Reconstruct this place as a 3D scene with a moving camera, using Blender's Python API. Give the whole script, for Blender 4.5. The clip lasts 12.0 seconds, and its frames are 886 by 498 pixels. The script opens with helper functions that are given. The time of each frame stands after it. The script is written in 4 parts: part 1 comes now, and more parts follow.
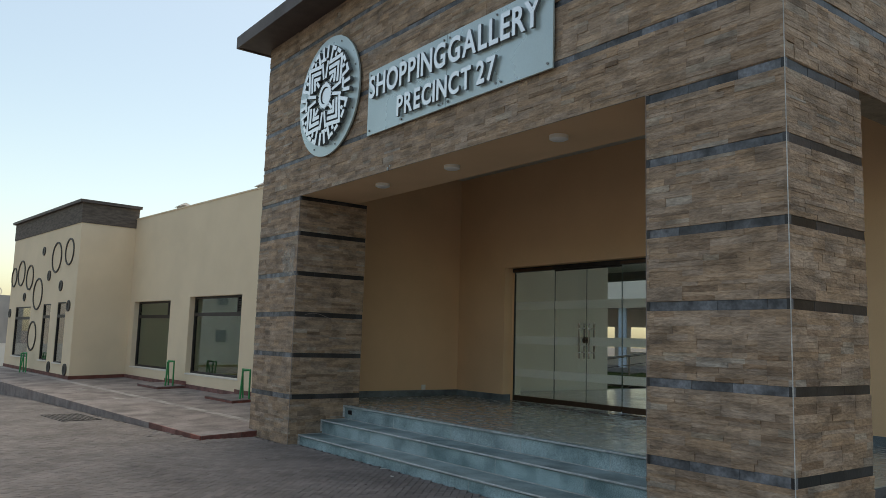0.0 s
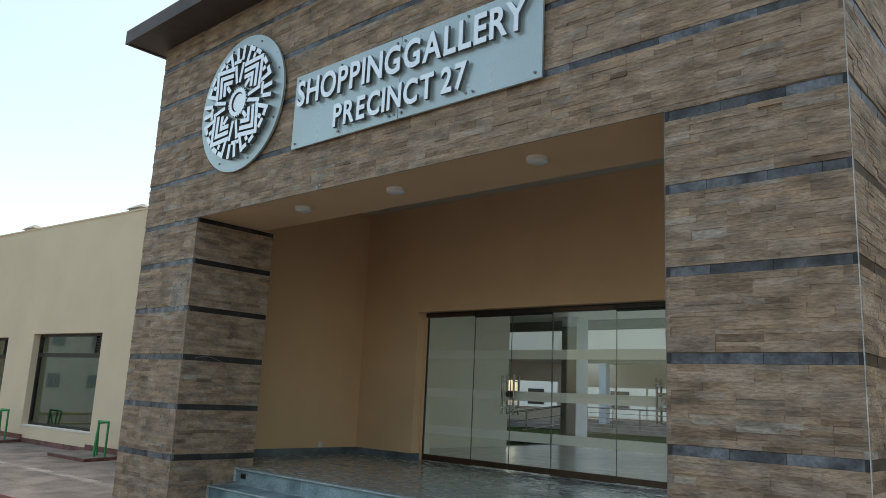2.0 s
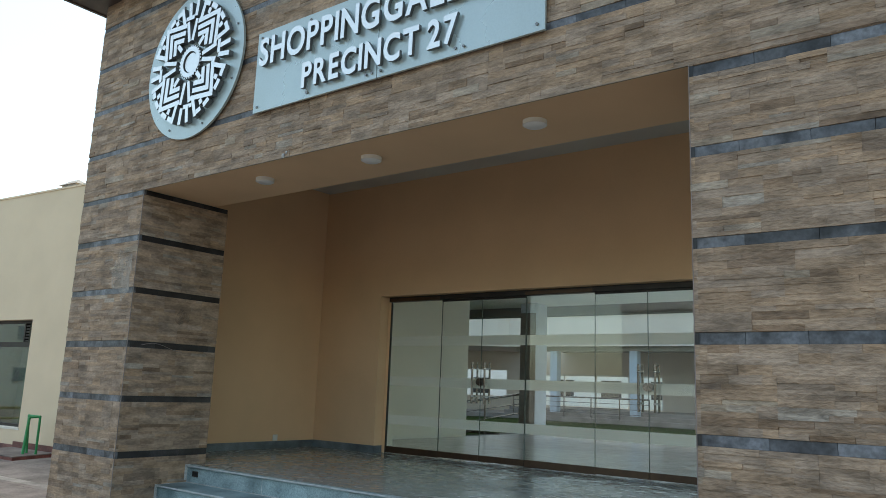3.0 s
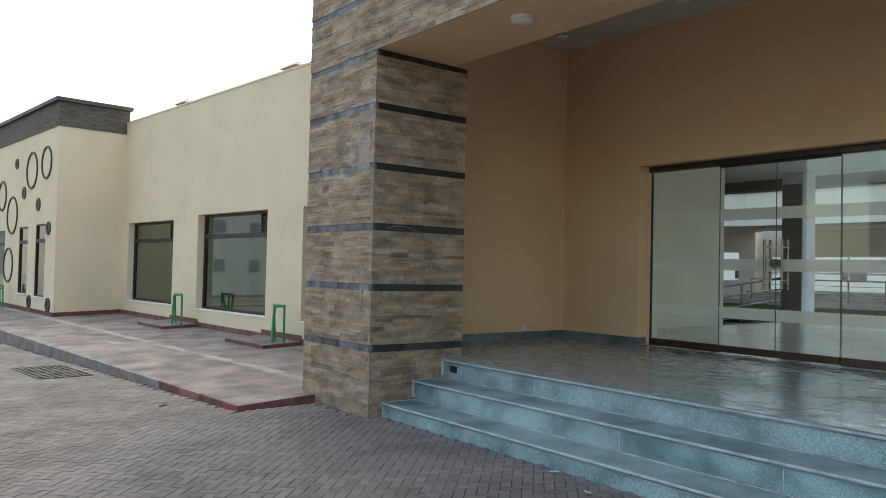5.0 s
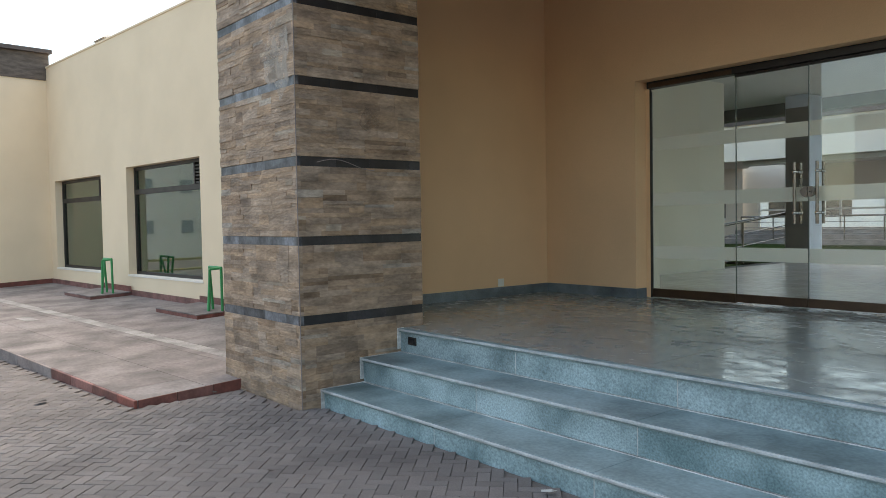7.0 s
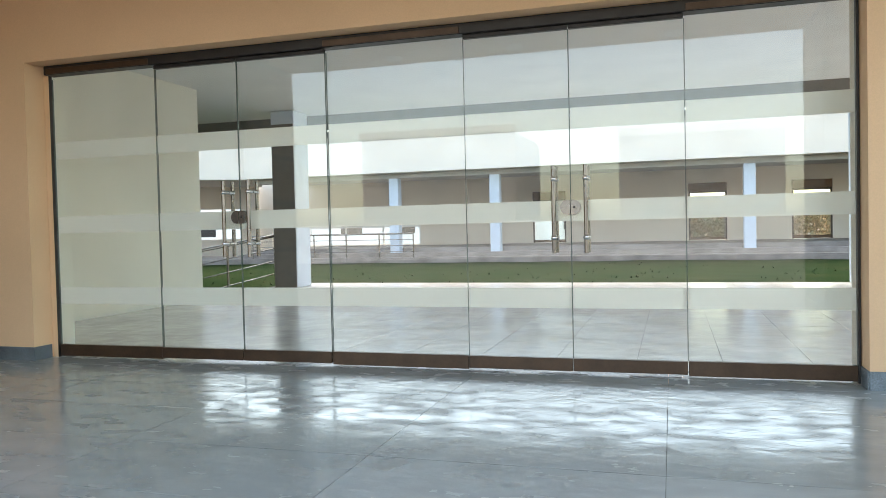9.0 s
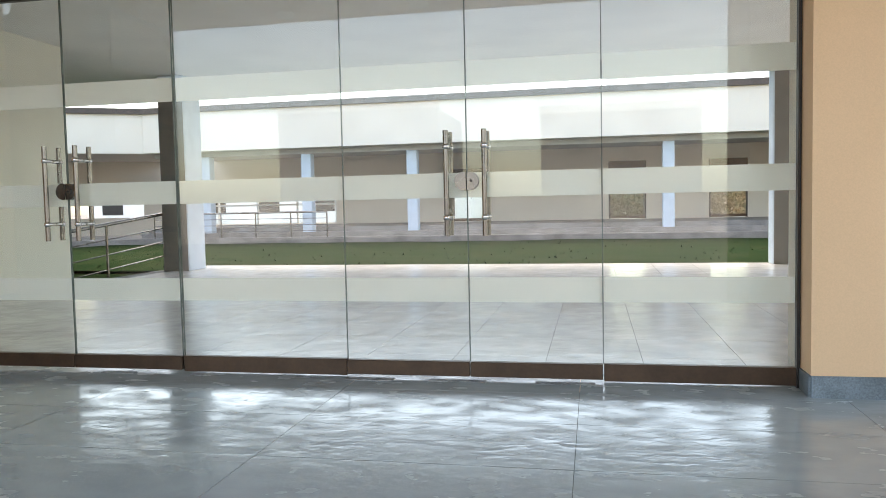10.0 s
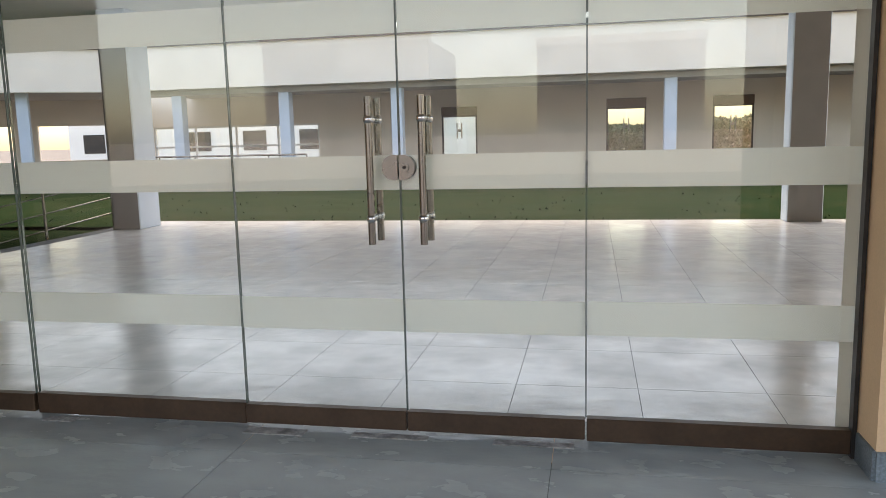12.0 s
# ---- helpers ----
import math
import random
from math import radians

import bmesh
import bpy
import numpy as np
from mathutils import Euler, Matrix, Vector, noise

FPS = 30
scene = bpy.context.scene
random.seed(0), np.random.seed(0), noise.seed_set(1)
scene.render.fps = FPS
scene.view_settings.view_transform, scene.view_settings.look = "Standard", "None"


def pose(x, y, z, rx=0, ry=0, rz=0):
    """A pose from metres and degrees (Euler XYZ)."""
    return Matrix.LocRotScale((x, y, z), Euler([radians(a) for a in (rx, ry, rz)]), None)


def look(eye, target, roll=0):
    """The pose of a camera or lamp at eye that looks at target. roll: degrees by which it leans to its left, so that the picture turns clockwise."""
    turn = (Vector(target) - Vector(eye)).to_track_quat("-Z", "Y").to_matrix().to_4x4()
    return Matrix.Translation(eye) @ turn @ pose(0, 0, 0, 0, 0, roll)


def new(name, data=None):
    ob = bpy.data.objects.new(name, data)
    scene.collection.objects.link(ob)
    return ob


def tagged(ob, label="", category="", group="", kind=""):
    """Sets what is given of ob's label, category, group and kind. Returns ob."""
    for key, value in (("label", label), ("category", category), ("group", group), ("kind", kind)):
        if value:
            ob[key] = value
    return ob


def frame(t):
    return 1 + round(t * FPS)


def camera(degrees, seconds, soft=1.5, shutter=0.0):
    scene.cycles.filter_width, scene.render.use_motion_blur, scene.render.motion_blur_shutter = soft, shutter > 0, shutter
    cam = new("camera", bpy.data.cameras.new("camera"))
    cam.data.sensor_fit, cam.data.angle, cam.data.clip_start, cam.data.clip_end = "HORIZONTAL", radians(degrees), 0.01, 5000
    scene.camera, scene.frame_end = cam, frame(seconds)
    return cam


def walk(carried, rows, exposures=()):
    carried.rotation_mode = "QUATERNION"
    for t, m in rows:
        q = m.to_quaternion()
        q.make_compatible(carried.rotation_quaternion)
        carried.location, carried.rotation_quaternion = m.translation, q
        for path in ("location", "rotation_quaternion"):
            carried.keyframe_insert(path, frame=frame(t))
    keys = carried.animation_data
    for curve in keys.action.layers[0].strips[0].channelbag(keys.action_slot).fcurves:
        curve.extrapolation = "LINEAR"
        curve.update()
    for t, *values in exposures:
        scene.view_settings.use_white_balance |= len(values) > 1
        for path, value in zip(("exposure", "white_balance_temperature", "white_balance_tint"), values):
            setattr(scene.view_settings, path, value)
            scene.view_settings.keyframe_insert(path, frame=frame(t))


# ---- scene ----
cam = camera(60.6, 12.0, soft=0.45)
PATH = [
    (0, (9.62, -4.734, 1.465), (8.037, -3.536, 1.704), 1.7),
    (0.5, (9.24, -4.718, 1.448), (7.683, -3.487, 1.694), 2.1),
    (1, (8.855, -4.658, 1.438), (7.349, -3.37, 1.708), 2.4),
    (1.5, (8.506, -4.625, 1.453), (7.081, -3.259, 1.778), 2.7),
    (2, (8.146, -4.584, 1.463), (6.826, -3.13, 1.843), 2.7),
    (2.5, (7.814, -4.443, 1.472), (6.585, -2.916, 1.866), 2.5),
    (2.7, (7.674, -4.396, 1.458), (6.472, -2.845, 1.844), 2.4),
    (4.3, (6.432, -4.037, 1.4), (5.082, -2.568, 1.549), 2.2),
    (4.5, (6.273, -3.98, 1.401), (4.859, -2.57, 1.517), 2.1),
    (5, (5.94, -3.791, 1.392), (4.362, -2.564, 1.444), 1.3),
    (5.5, (5.616, -3.577, 1.368), (3.916, -2.523, 1.381), 0.6),
    (6, (5.29, -3.32, 1.36), (3.565, -2.309, 1.337), -0.0),
    (6.5, (5.017, -2.986, 1.347), (3.347, -1.886, 1.293), -0.7),
    (7, (4.77, -2.611, 1.326), (3.227, -1.34, 1.253), -1.0),
    (7.5, (4.586, -2.206, 1.325), (3.251, -0.718, 1.252), -1.2),
    (7.7, (4.546, -2.034, 1.349), (3.321, -0.454, 1.278), -1.1),
    (9.3, (4.626, -0.367, 1.42), (4.168, 1.579, 1.358), -1.3),
    (9.5, (4.635, -0.194, 1.421), (4.233, 1.764, 1.35), -1.2),
    (10, (4.647, 0.196, 1.41), (4.257, 2.154, 1.294), -1.2),
    (10.5, (4.671, 0.52, 1.401), (4.297, 2.479, 1.251), -1.2),
    (11, (4.642, 0.823, 1.467), (4.301, 2.784, 1.266), -1.1),
    (11.5, (4.66, 1.093, 1.504), (4.312, 3.046, 1.25), -1.2),
    (12, (4.709, 1.32, 1.633), (4.324, 3.261, 1.343), -1.4),
]
walk(cam, [(t, look(eye, target, roll)) for t, eye, target, roll in PATH],
     [(0, 0.95, 8300, 2), (1.5, 1.2, 8300, 2), (2.5, 1.45, 7900, -2), (4.5, 2.12, 7800, -1), (5.2, 1.55, 8000, 1), (6, 1.02, 8150, 2), (6.6, 1.5, 8000, 3),
      (7.5, 2.55, 8500, 7), (9.5, 3.12, 8250, 10), (10.5, 2.85, 8800, 15), (12, 2.6, 9000, 17)])

# ------------------------------------------------------------------ light
world = bpy.data.worlds.new("sky")
scene.world = world
world.use_nodes = True
wn = world.node_tree.nodes
sky = wn.new("ShaderNodeTexSky")
sky.sky_type = "NISHITA"
sky.sun_disc = False
sky.sun_elevation = radians(72)
sky.sun_rotation = radians(330)
sky.dust_density = 2.0
sky.air_density = 1.0
sky.ozone_density = 1.0
bg = wn["Background"]
bg.inputs["Strength"].default_value = 0.12
world.node_tree.links.new(sky.outputs["Color"], bg.inputs["Color"])
sun_data = bpy.data.lights.new("sun", "SUN")
sun_data.energy = 0.5
sun_data.angle = radians(60)
sun_data.color = (1.0, 0.97, 0.93)
sun = new("sun", sun_data)
sun.matrix_world = look((-3.2, 5.6, 20), (0, 0, 0))

# ------------------------------------------------------------------ materials
def mat(name, col, rough=0.7, metal=0.0, spread=0.12, scale=6.0, fine=60.0, bump=0.15, piece=0.0, island=0.0,
        streak=(1, 1, 1), spec=0.5, col2=None, dist=0.004, accent=None, patch=0.12):
    """A procedural surface: base colour, broad stains, fine grain and relief; piece/island: variation from piece to piece."""
    m = bpy.data.materials.new(name)
    m.use_nodes = True
    nt = m.node_tree
    n, l = nt.nodes, nt.links
    b = n["Principled BSDF"]
    tc = n.new("ShaderNodeTexCoord")
    mp = n.new("ShaderNodeMapping")
    mp.inputs["Scale"].default_value = streak
    geo = n.new("ShaderNodeNewGeometry")
    l.new(geo.outputs["Position"], mp.inputs["Vector"])
    n1, n2 = n.new("ShaderNodeTexNoise"), n.new("ShaderNodeTexNoise")
    n1.inputs["Scale"].default_value, n1.inputs["Detail"].default_value = scale, 5
    n2.inputs["Scale"].default_value, n2.inputs["Detail"].default_value = fine, 3
    for q in (n1, n2):
        l.new(mp.outputs["Vector"], q.inputs["Vector"])
    mix = n.new("ShaderNodeMix")
    mix.data_type = "RGBA"
    c2 = col2 if col2 else tuple(c * (1 - 2.2 * spread) for c in col)
    mix.inputs["A"].default_value, mix.inputs["B"].default_value = (*col, 1), (*c2, 1)
    ramp = n.new("ShaderNodeMapRange")
    ramp.inputs["From Min"].default_value, ramp.inputs["From Max"].default_value = 0.38, 0.68
    l.new(n1.outputs["Fac"], ramp.inputs["Value"])
    l.new(ramp.outputs["Result"], mix.inputs["Factor"])
    hsv = n.new("ShaderNodeHueSaturation")
    l.new(mix.outputs["Result"], hsv.inputs["Color"])
    val = n.new("ShaderNodeMapRange")
    val.inputs["From Min"].default_value, val.inputs["From Max"].default_value = 0.25, 0.75
    val.inputs["To Min"].default_value, val.inputs["To Max"].default_value = 1 - spread, 1 + spread
    l.new(n2.outputs["Fac"], val.inputs["Value"])
    out = val.outputs["Result"]
    if piece or island:
        src = n.new("ShaderNodeObjectInfo").outputs["Random"] if piece else geo.outputs["Random Per Island"]
        amount = piece or island
        pr = n.new("ShaderNodeMapRange")
        pr.inputs["To Min"].default_value, pr.inputs["To Max"].default_value = 1 - amount, 1 + amount
        l.new(src, pr.inputs["Value"])
        mul = n.new("ShaderNodeMath")
        mul.operation = "MULTIPLY"
        l.new(out, mul.inputs[0])
        l.new(pr.outputs["Result"], mul.inputs[1])
        out = mul.outputs["Value"]
        wob = n.new("ShaderNodeMapRange")
        wob.inputs["To Min"].default_value, wob.inputs["To Max"].default_value = 0.85, 1.1
        frac = n.new("ShaderNodeMath")
        frac.operation = "FRACT"
        times = n.new("ShaderNodeMath")
        times.operation = "MULTIPLY"
        times.inputs[1].default_value = 7.31
        l.new(src, times.inputs[0])
        l.new(times.outputs["Value"], frac.inputs[0])
        l.new(frac.outputs["Value"], wob.inputs["Value"])
        l.new(wob.outputs["Result"], hsv.inputs["Saturation"])
    l.new(out, hsv.inputs["Value"])
    shade = hsv.outputs["Color"]
    if accent and (piece or island):
        pick = n.new("ShaderNodeMath")
        pick.operation = "FRACT"
        big = n.new("ShaderNodeMath")
        big.operation = "MULTIPLY"
        big.inputs[1].default_value = 23.7
        l.new(src, big.inputs[0])
        l.new(big.outputs["Value"], pick.inputs[0])
        tones = n.new("ShaderNodeValToRGB")
        tones.color_ramp.interpolation = "CONSTANT"
        tones.color_ramp.elements[0].color = (1, 1, 1, 1)
        tones.color_ramp.elements[1].position = 0.80
        tones.color_ramp.elements[1].color = (0.74, 0.71, 0.69, 1)
        extra = tones.color_ramp.elements.new(0.94)
        extra.color = (*accent, 1)
        l.new(pick.outputs["Value"], tones.inputs["Fac"])
        tint = n.new("ShaderNodeMix")
        tint.data_type, tint.blend_type = "RGBA", "MULTIPLY"
        tint.inputs["Factor"].default_value = 1.0
        l.new(shade, tint.inputs["A"])
        l.new(tones.outputs["Color"], tint.inputs["B"])
        shade = tint.outputs["Result"]
    l.new(shade, b.inputs["Base Color"])
    rr = n.new("ShaderNodeMapRange")
    rr.inputs["To Min"].default_value, rr.inputs["To Max"].default_value = max(0.02, rough - patch), min(1, rough + patch)
    if patch > 0.12:
        rr.inputs["From Min"].default_value, rr.inputs["From Max"].default_value = 0.36, 0.64
    l.new(n1.outputs["Fac"], rr.inputs["Value"])
    l.new(rr.outputs["Result"], b.inputs["Roughness"])
    b.inputs["Metallic"].default_value = metal
    b.inputs["Specular IOR Level"].default_value = spec
    if bump:
        bp = n.new("ShaderNodeBump")
        bp.inputs["Strength"].default_value, bp.inputs["Distance"].default_value = bump, dist
        l.new(n2.outputs["Fac"], bp.inputs["Height"])
        l.new(bp.outputs["Normal"], b.inputs["Normal"])
    return m


def glass_mat(name, tint, gloss=0.05, rough=0.0):
    """A thin pane: clear straight through, with the mirror gloss of glass."""
    m = bpy.data.materials.new(name)
    m.use_nodes = True
    n, l = m.node_tree.nodes, m.node_tree.links
    n.remove(n["Principled BSDF"])
    tr, gl, mx, fr = (n.new("ShaderNodeBsdfTransparent"), n.new("ShaderNodeBsdfGlossy"), n.new("ShaderNodeMixShader"), n.new("ShaderNodeLayerWeight"))
    fr.inputs["Blend"].default_value = 0.5
    power, grow = n.new("ShaderNodeMath"), n.new("ShaderNodeMath")
    power.operation, grow.operation = "POWER", "MULTIPLY_ADD"
    power.inputs[1].default_value = 4.0
    grow.inputs[1].default_value, grow.inputs[2].default_value = 0.85, gloss
    l.new(fr.outputs["Facing"], power.inputs[0])
    l.new(power.outputs["Value"], grow.inputs[0])
    tr.inputs["Color"].default_value = (*tint, 1)
    gl.inputs["Roughness"].default_value = rough
    l.new(grow.outputs["Value"], mx.inputs["Fac"])
    l.new(tr.outputs["BSDF"], mx.inputs[1])
    l.new(gl.outputs["BSDF"], mx.inputs[2])
    l.new(mx.outputs["Shader"], n["Material Output"].inputs["Surface"])
    return m


def film_mat(name, col, cover):
    """Frosted film on glass: half veil, half see-through."""
    m = bpy.data.materials.new(name)
    m.use_nodes = True
    n, l = m.node_tree.nodes, m.node_tree.links
    b = n["Principled BSDF"]
    b.inputs["Base Color"].default_value = (*col, 1)
    b.inputs["Roughness"].default_value = 0.6
    tl = n.new("ShaderNodeBsdfTranslucent")
    tl.inputs["Color"].default_value = (*col, 1)
    mx0 = n.new("ShaderNodeMixShader")
    mx0.inputs["Fac"].default_value = 0.5
    l.new(b.outputs["BSDF"], mx0.inputs[1])
    l.new(tl.outputs["BSDF"], mx0.inputs[2])
    tr, mx = n.new("ShaderNodeBsdfTransparent"), n.new("ShaderNodeMixShader")
    mx.inputs["Fac"].default_value = cover
    l.new(tr.outputs["BSDF"], mx.inputs[1])
    l.new(mx0.outputs["Shader"], mx.inputs[2])
    l.new(mx.outputs["Shader"], n["Material Output"].inputs["Surface"])
    return m


M_STONE = mat("ledger_stone", (0.425, 0.298, 0.205), 0.8, spread=0.23, scale=4, fine=22, bump=0.9, island=0.15, streak=(1, 1, 2.6), dist=0.012, accent=(0.98, 1.12, 1.25))
M_STONE_P = mat("ledger_stone_piece", (0.425, 0.298, 0.205), 0.8, spread=0.23, scale=4, fine=22, bump=0.9, piece=0.15, streak=(1, 1, 2.6), dist=0.012, accent=(0.98, 1.12, 1.25))
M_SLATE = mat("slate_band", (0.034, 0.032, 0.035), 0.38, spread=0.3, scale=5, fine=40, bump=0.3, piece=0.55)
# same slate, paled on front faces: the sky's reflection is in the colour
M_SLATE_SHEEN = mat("sky_sheen_slate_band", (0.14, 0.148, 0.165), 0.5, spread=0.35, scale=7, fine=40, bump=0.3, piece=0.45)
M_MORTAR = mat("mortar", (0.32, 0.25, 0.19), 0.95, spread=0.15)
M_CREAM = mat("cream_render", (0.81, 0.65, 0.46), 0.85, spread=0.03, scale=1.2, fine=140, bump=0.12)
M_TAN = mat("tan_render", (0.79, 0.525, 0.315), 0.85, spread=0.04, scale=1.0, fine=140, bump=0.12)
M_GRANITE = mat("blue_grey_granite", (0.34, 0.455, 0.475), 0.5, spread=0.38, scale=3.2, fine=90, bump=0.06, col2=(0.13, 0.205, 0.215), piece=0.08)
M_SKIRT = mat("grey_blue_skirting", (0.19, 0.235, 0.26), 0.5, spread=0.3, scale=3, fine=120, bump=0.05)
M_TREAD = mat("grey_granite_tread", (0.30, 0.395, 0.41), 0.45, spread=0.2, scale=2.6, fine=45, bump=0.05, col2=(0.13, 0.185, 0.19), piece=0.07)
M_NOSE = mat("pale_nosing", (0.50, 0.53, 0.53), 0.6, spread=0.15, scale=8, fine=80)
M_PORCH = mat("polished_grey_slab", (0.35, 0.39, 0.38), 0.18, spread=0.1, scale=5.5, fine=11, bump=0.18, piece=0.05, dist=0.01, streak=(1, 1.7, 1), patch=0.13)
M_GROUT = mat("grout", (0.12, 0.125, 0.13), 0.9)
M_WHITEGROUT = mat("white_grout", (0.66, 0.66, 0.64), 0.9, spread=0.2)
M_SMEAR = mat("grey_mortar", (0.40, 0.395, 0.375), 0.9, spread=0.3, scale=14, fine=60)
M_PAVER = mat("concrete_paver", (0.185, 0.164, 0.156), 0.9, spread=0.18, scale=1.2, fine=120, bump=0.3, island=0.16, col2=(0.125, 0.11, 0.105))
M_PAVER_P = mat("concrete_paver_piece", (0.185, 0.164, 0.156), 0.9, spread=0.18, scale=1.2, fine=120, bump=0.3, piece=0.16, col2=(0.125, 0.11, 0.105))
M_GROUND = mat("jointing_sand", (0.20, 0.17, 0.155), 0.95, spread=0.2, scale=0.8, fine=50)
M_WALKTILE = mat("walkway_tile", (0.24, 0.206, 0.197), 0.8, spread=0.19, scale=2.6, fine=30, col2=(0.125, 0.108, 0.104), piece=0.1)
M_PALE = mat("pale_tile_line", (0.34, 0.315, 0.30), 0.8, spread=0.22, scale=3)
M_REDTILE = mat("maroon_tile", (0.23, 0.085, 0.07), 0.6, spread=0.2, scale=6, fine=40, piece=0.25)
M_KERB = mat("kerb_stone", (0.29, 0.24, 0.225), 0.85, spread=0.17, scale=4, fine=50, piece=0.07)
M_ROOF = mat("dark_brown_fascia", (0.085, 0.065, 0.058), 0.6, spread=0.12, scale=3)
M_BROWNCAP = mat("brown_stone_band", (0.135, 0.105, 0.085), 0.8, spread=0.2, scale=5, fine=40, streak=(1, 1, 4))
M_FRAME = mat("dark_bronze_aluminium", (0.035, 0.03, 0.027), 0.45, metal=0.4, spread=0.08)
M_RAILBROWN = mat("brown_anodised_rail", (0.085, 0.048, 0.028), 0.4, metal=0.4, spread=0.1, scale=8)
M_STEEL = mat("brushed_steel", (0.24, 0.225, 0.21), 0.25, metal=1.0, spread=0.05, bump=0.02)
M_CHROME = mat("polished_chrome", (0.68, 0.67, 0.65), 0.14, metal=1.0, spread=0.03, bump=0)
M_SIGN = mat("grey_green_panel", (0.50, 0.58, 0.575), 0.3, metal=0.45, spread=0.04, scale=1.5)
M_LETTER = mat("glossy_white_letter", (0.93, 0.94, 0.93), 0.22, metal=0.5, spread=0.02, bump=0)
# sides of the white relief, darkened to carry the shadow around each letter
M_LETTERSHADE = mat("shaded_letter_side", (0.13, 0.14, 0.145), 0.4, metal=0.1, spread=0.05)
M_WHITE = mat("white_paint", (0.80, 0.80, 0.78), 0.7, spread=0.03, scale=1.5)
M_OFFWHITE = mat("off_white_render", (0.80, 0.73, 0.645), 0.85, spread=0.04, scale=1.0)
M_GREENWHITE = mat("pale_green_white_render", (0.83, 0.84, 0.74), 0.85, spread=0.04, scale=1.0)
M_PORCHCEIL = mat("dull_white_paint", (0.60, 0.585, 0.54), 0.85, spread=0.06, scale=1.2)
# grey paint of beam and ledges; on the hall columns a painted-in shade
M_GREYPAINT_SHADE = mat("grey_paint_and_shade", (0.19, 0.188, 0.178), 0.8, spread=0.04)
M_BLUECOL = mat("pale_blue_paint", (0.60, 0.69, 0.78), 0.75, spread=0.04)
M_SOFFIT = mat("soffit_grey", (0.42, 0.40, 0.37), 0.85, spread=0.04)
M_LIGHTFLOOR = mat("pale_polished_tile", (0.80, 0.79, 0.77), 0.2, spread=0.12, scale=2.4, fine=7, bump=0.4, dist=0.01, piece=0.04)
M_GREEN = mat("green_enamel", (0.03, 0.30, 0.10), 0.4, spread=0.1, scale=10)
M_RING = mat("dark_ring", (0.05, 0.042, 0.036), 0.55, spread=0.15)
M_GRASS = mat("lawn", (0.013, 0.027, 0.012), 1.0, spread=0.3, scale=1.5, fine=50, bump=0.5, spec=0.0, col2=(0.022, 0.032, 0.015))
M_BLADE = mat("grass_blade", (0.02, 0.036, 0.015), 1.0, spread=0.3, scale=2, fine=30, bump=0, spec=0.0, island=0.3)
M_TERRACE = mat("terrace_stone", (0.30, 0.27, 0.25), 0.85, spread=0.18, scale=2, fine=30)
M_HOUSE = mat("grey_house_render", (0.47, 0.44, 0.41), 0.9, spread=0.08, scale=0.8)
M_DARK = mat("dark_opening", (0.02, 0.022, 0.025), 0.2, spread=0.1, bump=0)
M_YELLOW = mat("yellow_kerb_paint", (0.45, 0.36, 0.16), 0.8, spread=0.15)
M_LAMP = mat("lamp_diffuser", (0.82, 0.82, 0.80), 0.4, spread=0.02, bump=0)
M_PLASTIC = mat("white_plastic", (0.75, 0.74, 0.70), 0.45, spread=0.02, bump=0)
M_IRON = mat("cast_iron", (0.165, 0.146, 0.135), 0.85, spread=0.25)
M_WINGLASS_DARK = mat("grey_window", (0.36, 0.37, 0.37), 0.3, spread=0.1, bump=0)
M_LITTER = mat("paper_scrap", (0.6, 0.6, 0.57), 0.8, spread=0.1)
M_DEBRIS = mat("brown_scrap", (0.06, 0.045, 0.04), 0.8, spread=0.2)
def stain_mat(name, col):
    m = mat(name, col, 0.9, spread=0.1)
    n, l = m.node_tree.nodes, m.node_tree.links
    tr, mx, nz, mr = n.new("ShaderNodeBsdfTransparent"), n.new("ShaderNodeMixShader"), n.new("ShaderNodeTexNoise"), n.new("ShaderNodeMapRange")
    nz.inputs["Scale"].default_value, nz.inputs["Detail"].default_value = 6, 6
    mr.inputs["From Min"].default_value, mr.inputs["From Max"].default_value = 0.34, 0.62
    mr.inputs["To Max"].default_value = 0.55
    l.new(n.new("ShaderNodeNewGeometry").outputs["Position"], nz.inputs["Vector"])
    l.new(nz.outputs["Fac"], mr.inputs["Value"])
    l.new(mr.outputs["Result"], mx.inputs["Fac"])
    l.new(tr.outputs["BSDF"], mx.inputs[1])
    l.new(n["Principled BSDF"].outputs["BSDF"], mx.inputs[2])
    l.new(mx.outputs["Shader"], n["Material Output"].inputs["Surface"])
    return m


M_STAIN = stain_mat("lime_smear", (0.66, 0.59, 0.51))
M_RUST = stain_mat("rusty_stain", (0.34, 0.225, 0.15))
M_EDGE = mat("glass_edge", (0.10, 0.13, 0.115), 0.25, spread=0.05, bump=0)
M_GLASS = glass_mat("clear_greenish_glass", (0.968, 0.985, 0.97))
M_WINGLASS = glass_mat("green_tinted_glass", (0.46, 0.68, 0.58), 0.17, 0.02)
M_RINGGLASS = glass_mat("reflective_grey_glass", (0.5, 0.57, 0.54), 0.22, 0.02)
M_FARGLASS = glass_mat("far_door_glass", (0.86, 0.9, 0.87), 0.08)
# leaf green paled and greyed, with the distance haze in the colour
M_LEAF = mat("hazy_leaf", (0.12, 0.15, 0.085), 0.8, spread=0.25, scale=0.6, fine=8, bump=0, island=0.3)
M_FILM = film_mat("frosted_film", (0.97, 0.95, 0.90), 0.94)


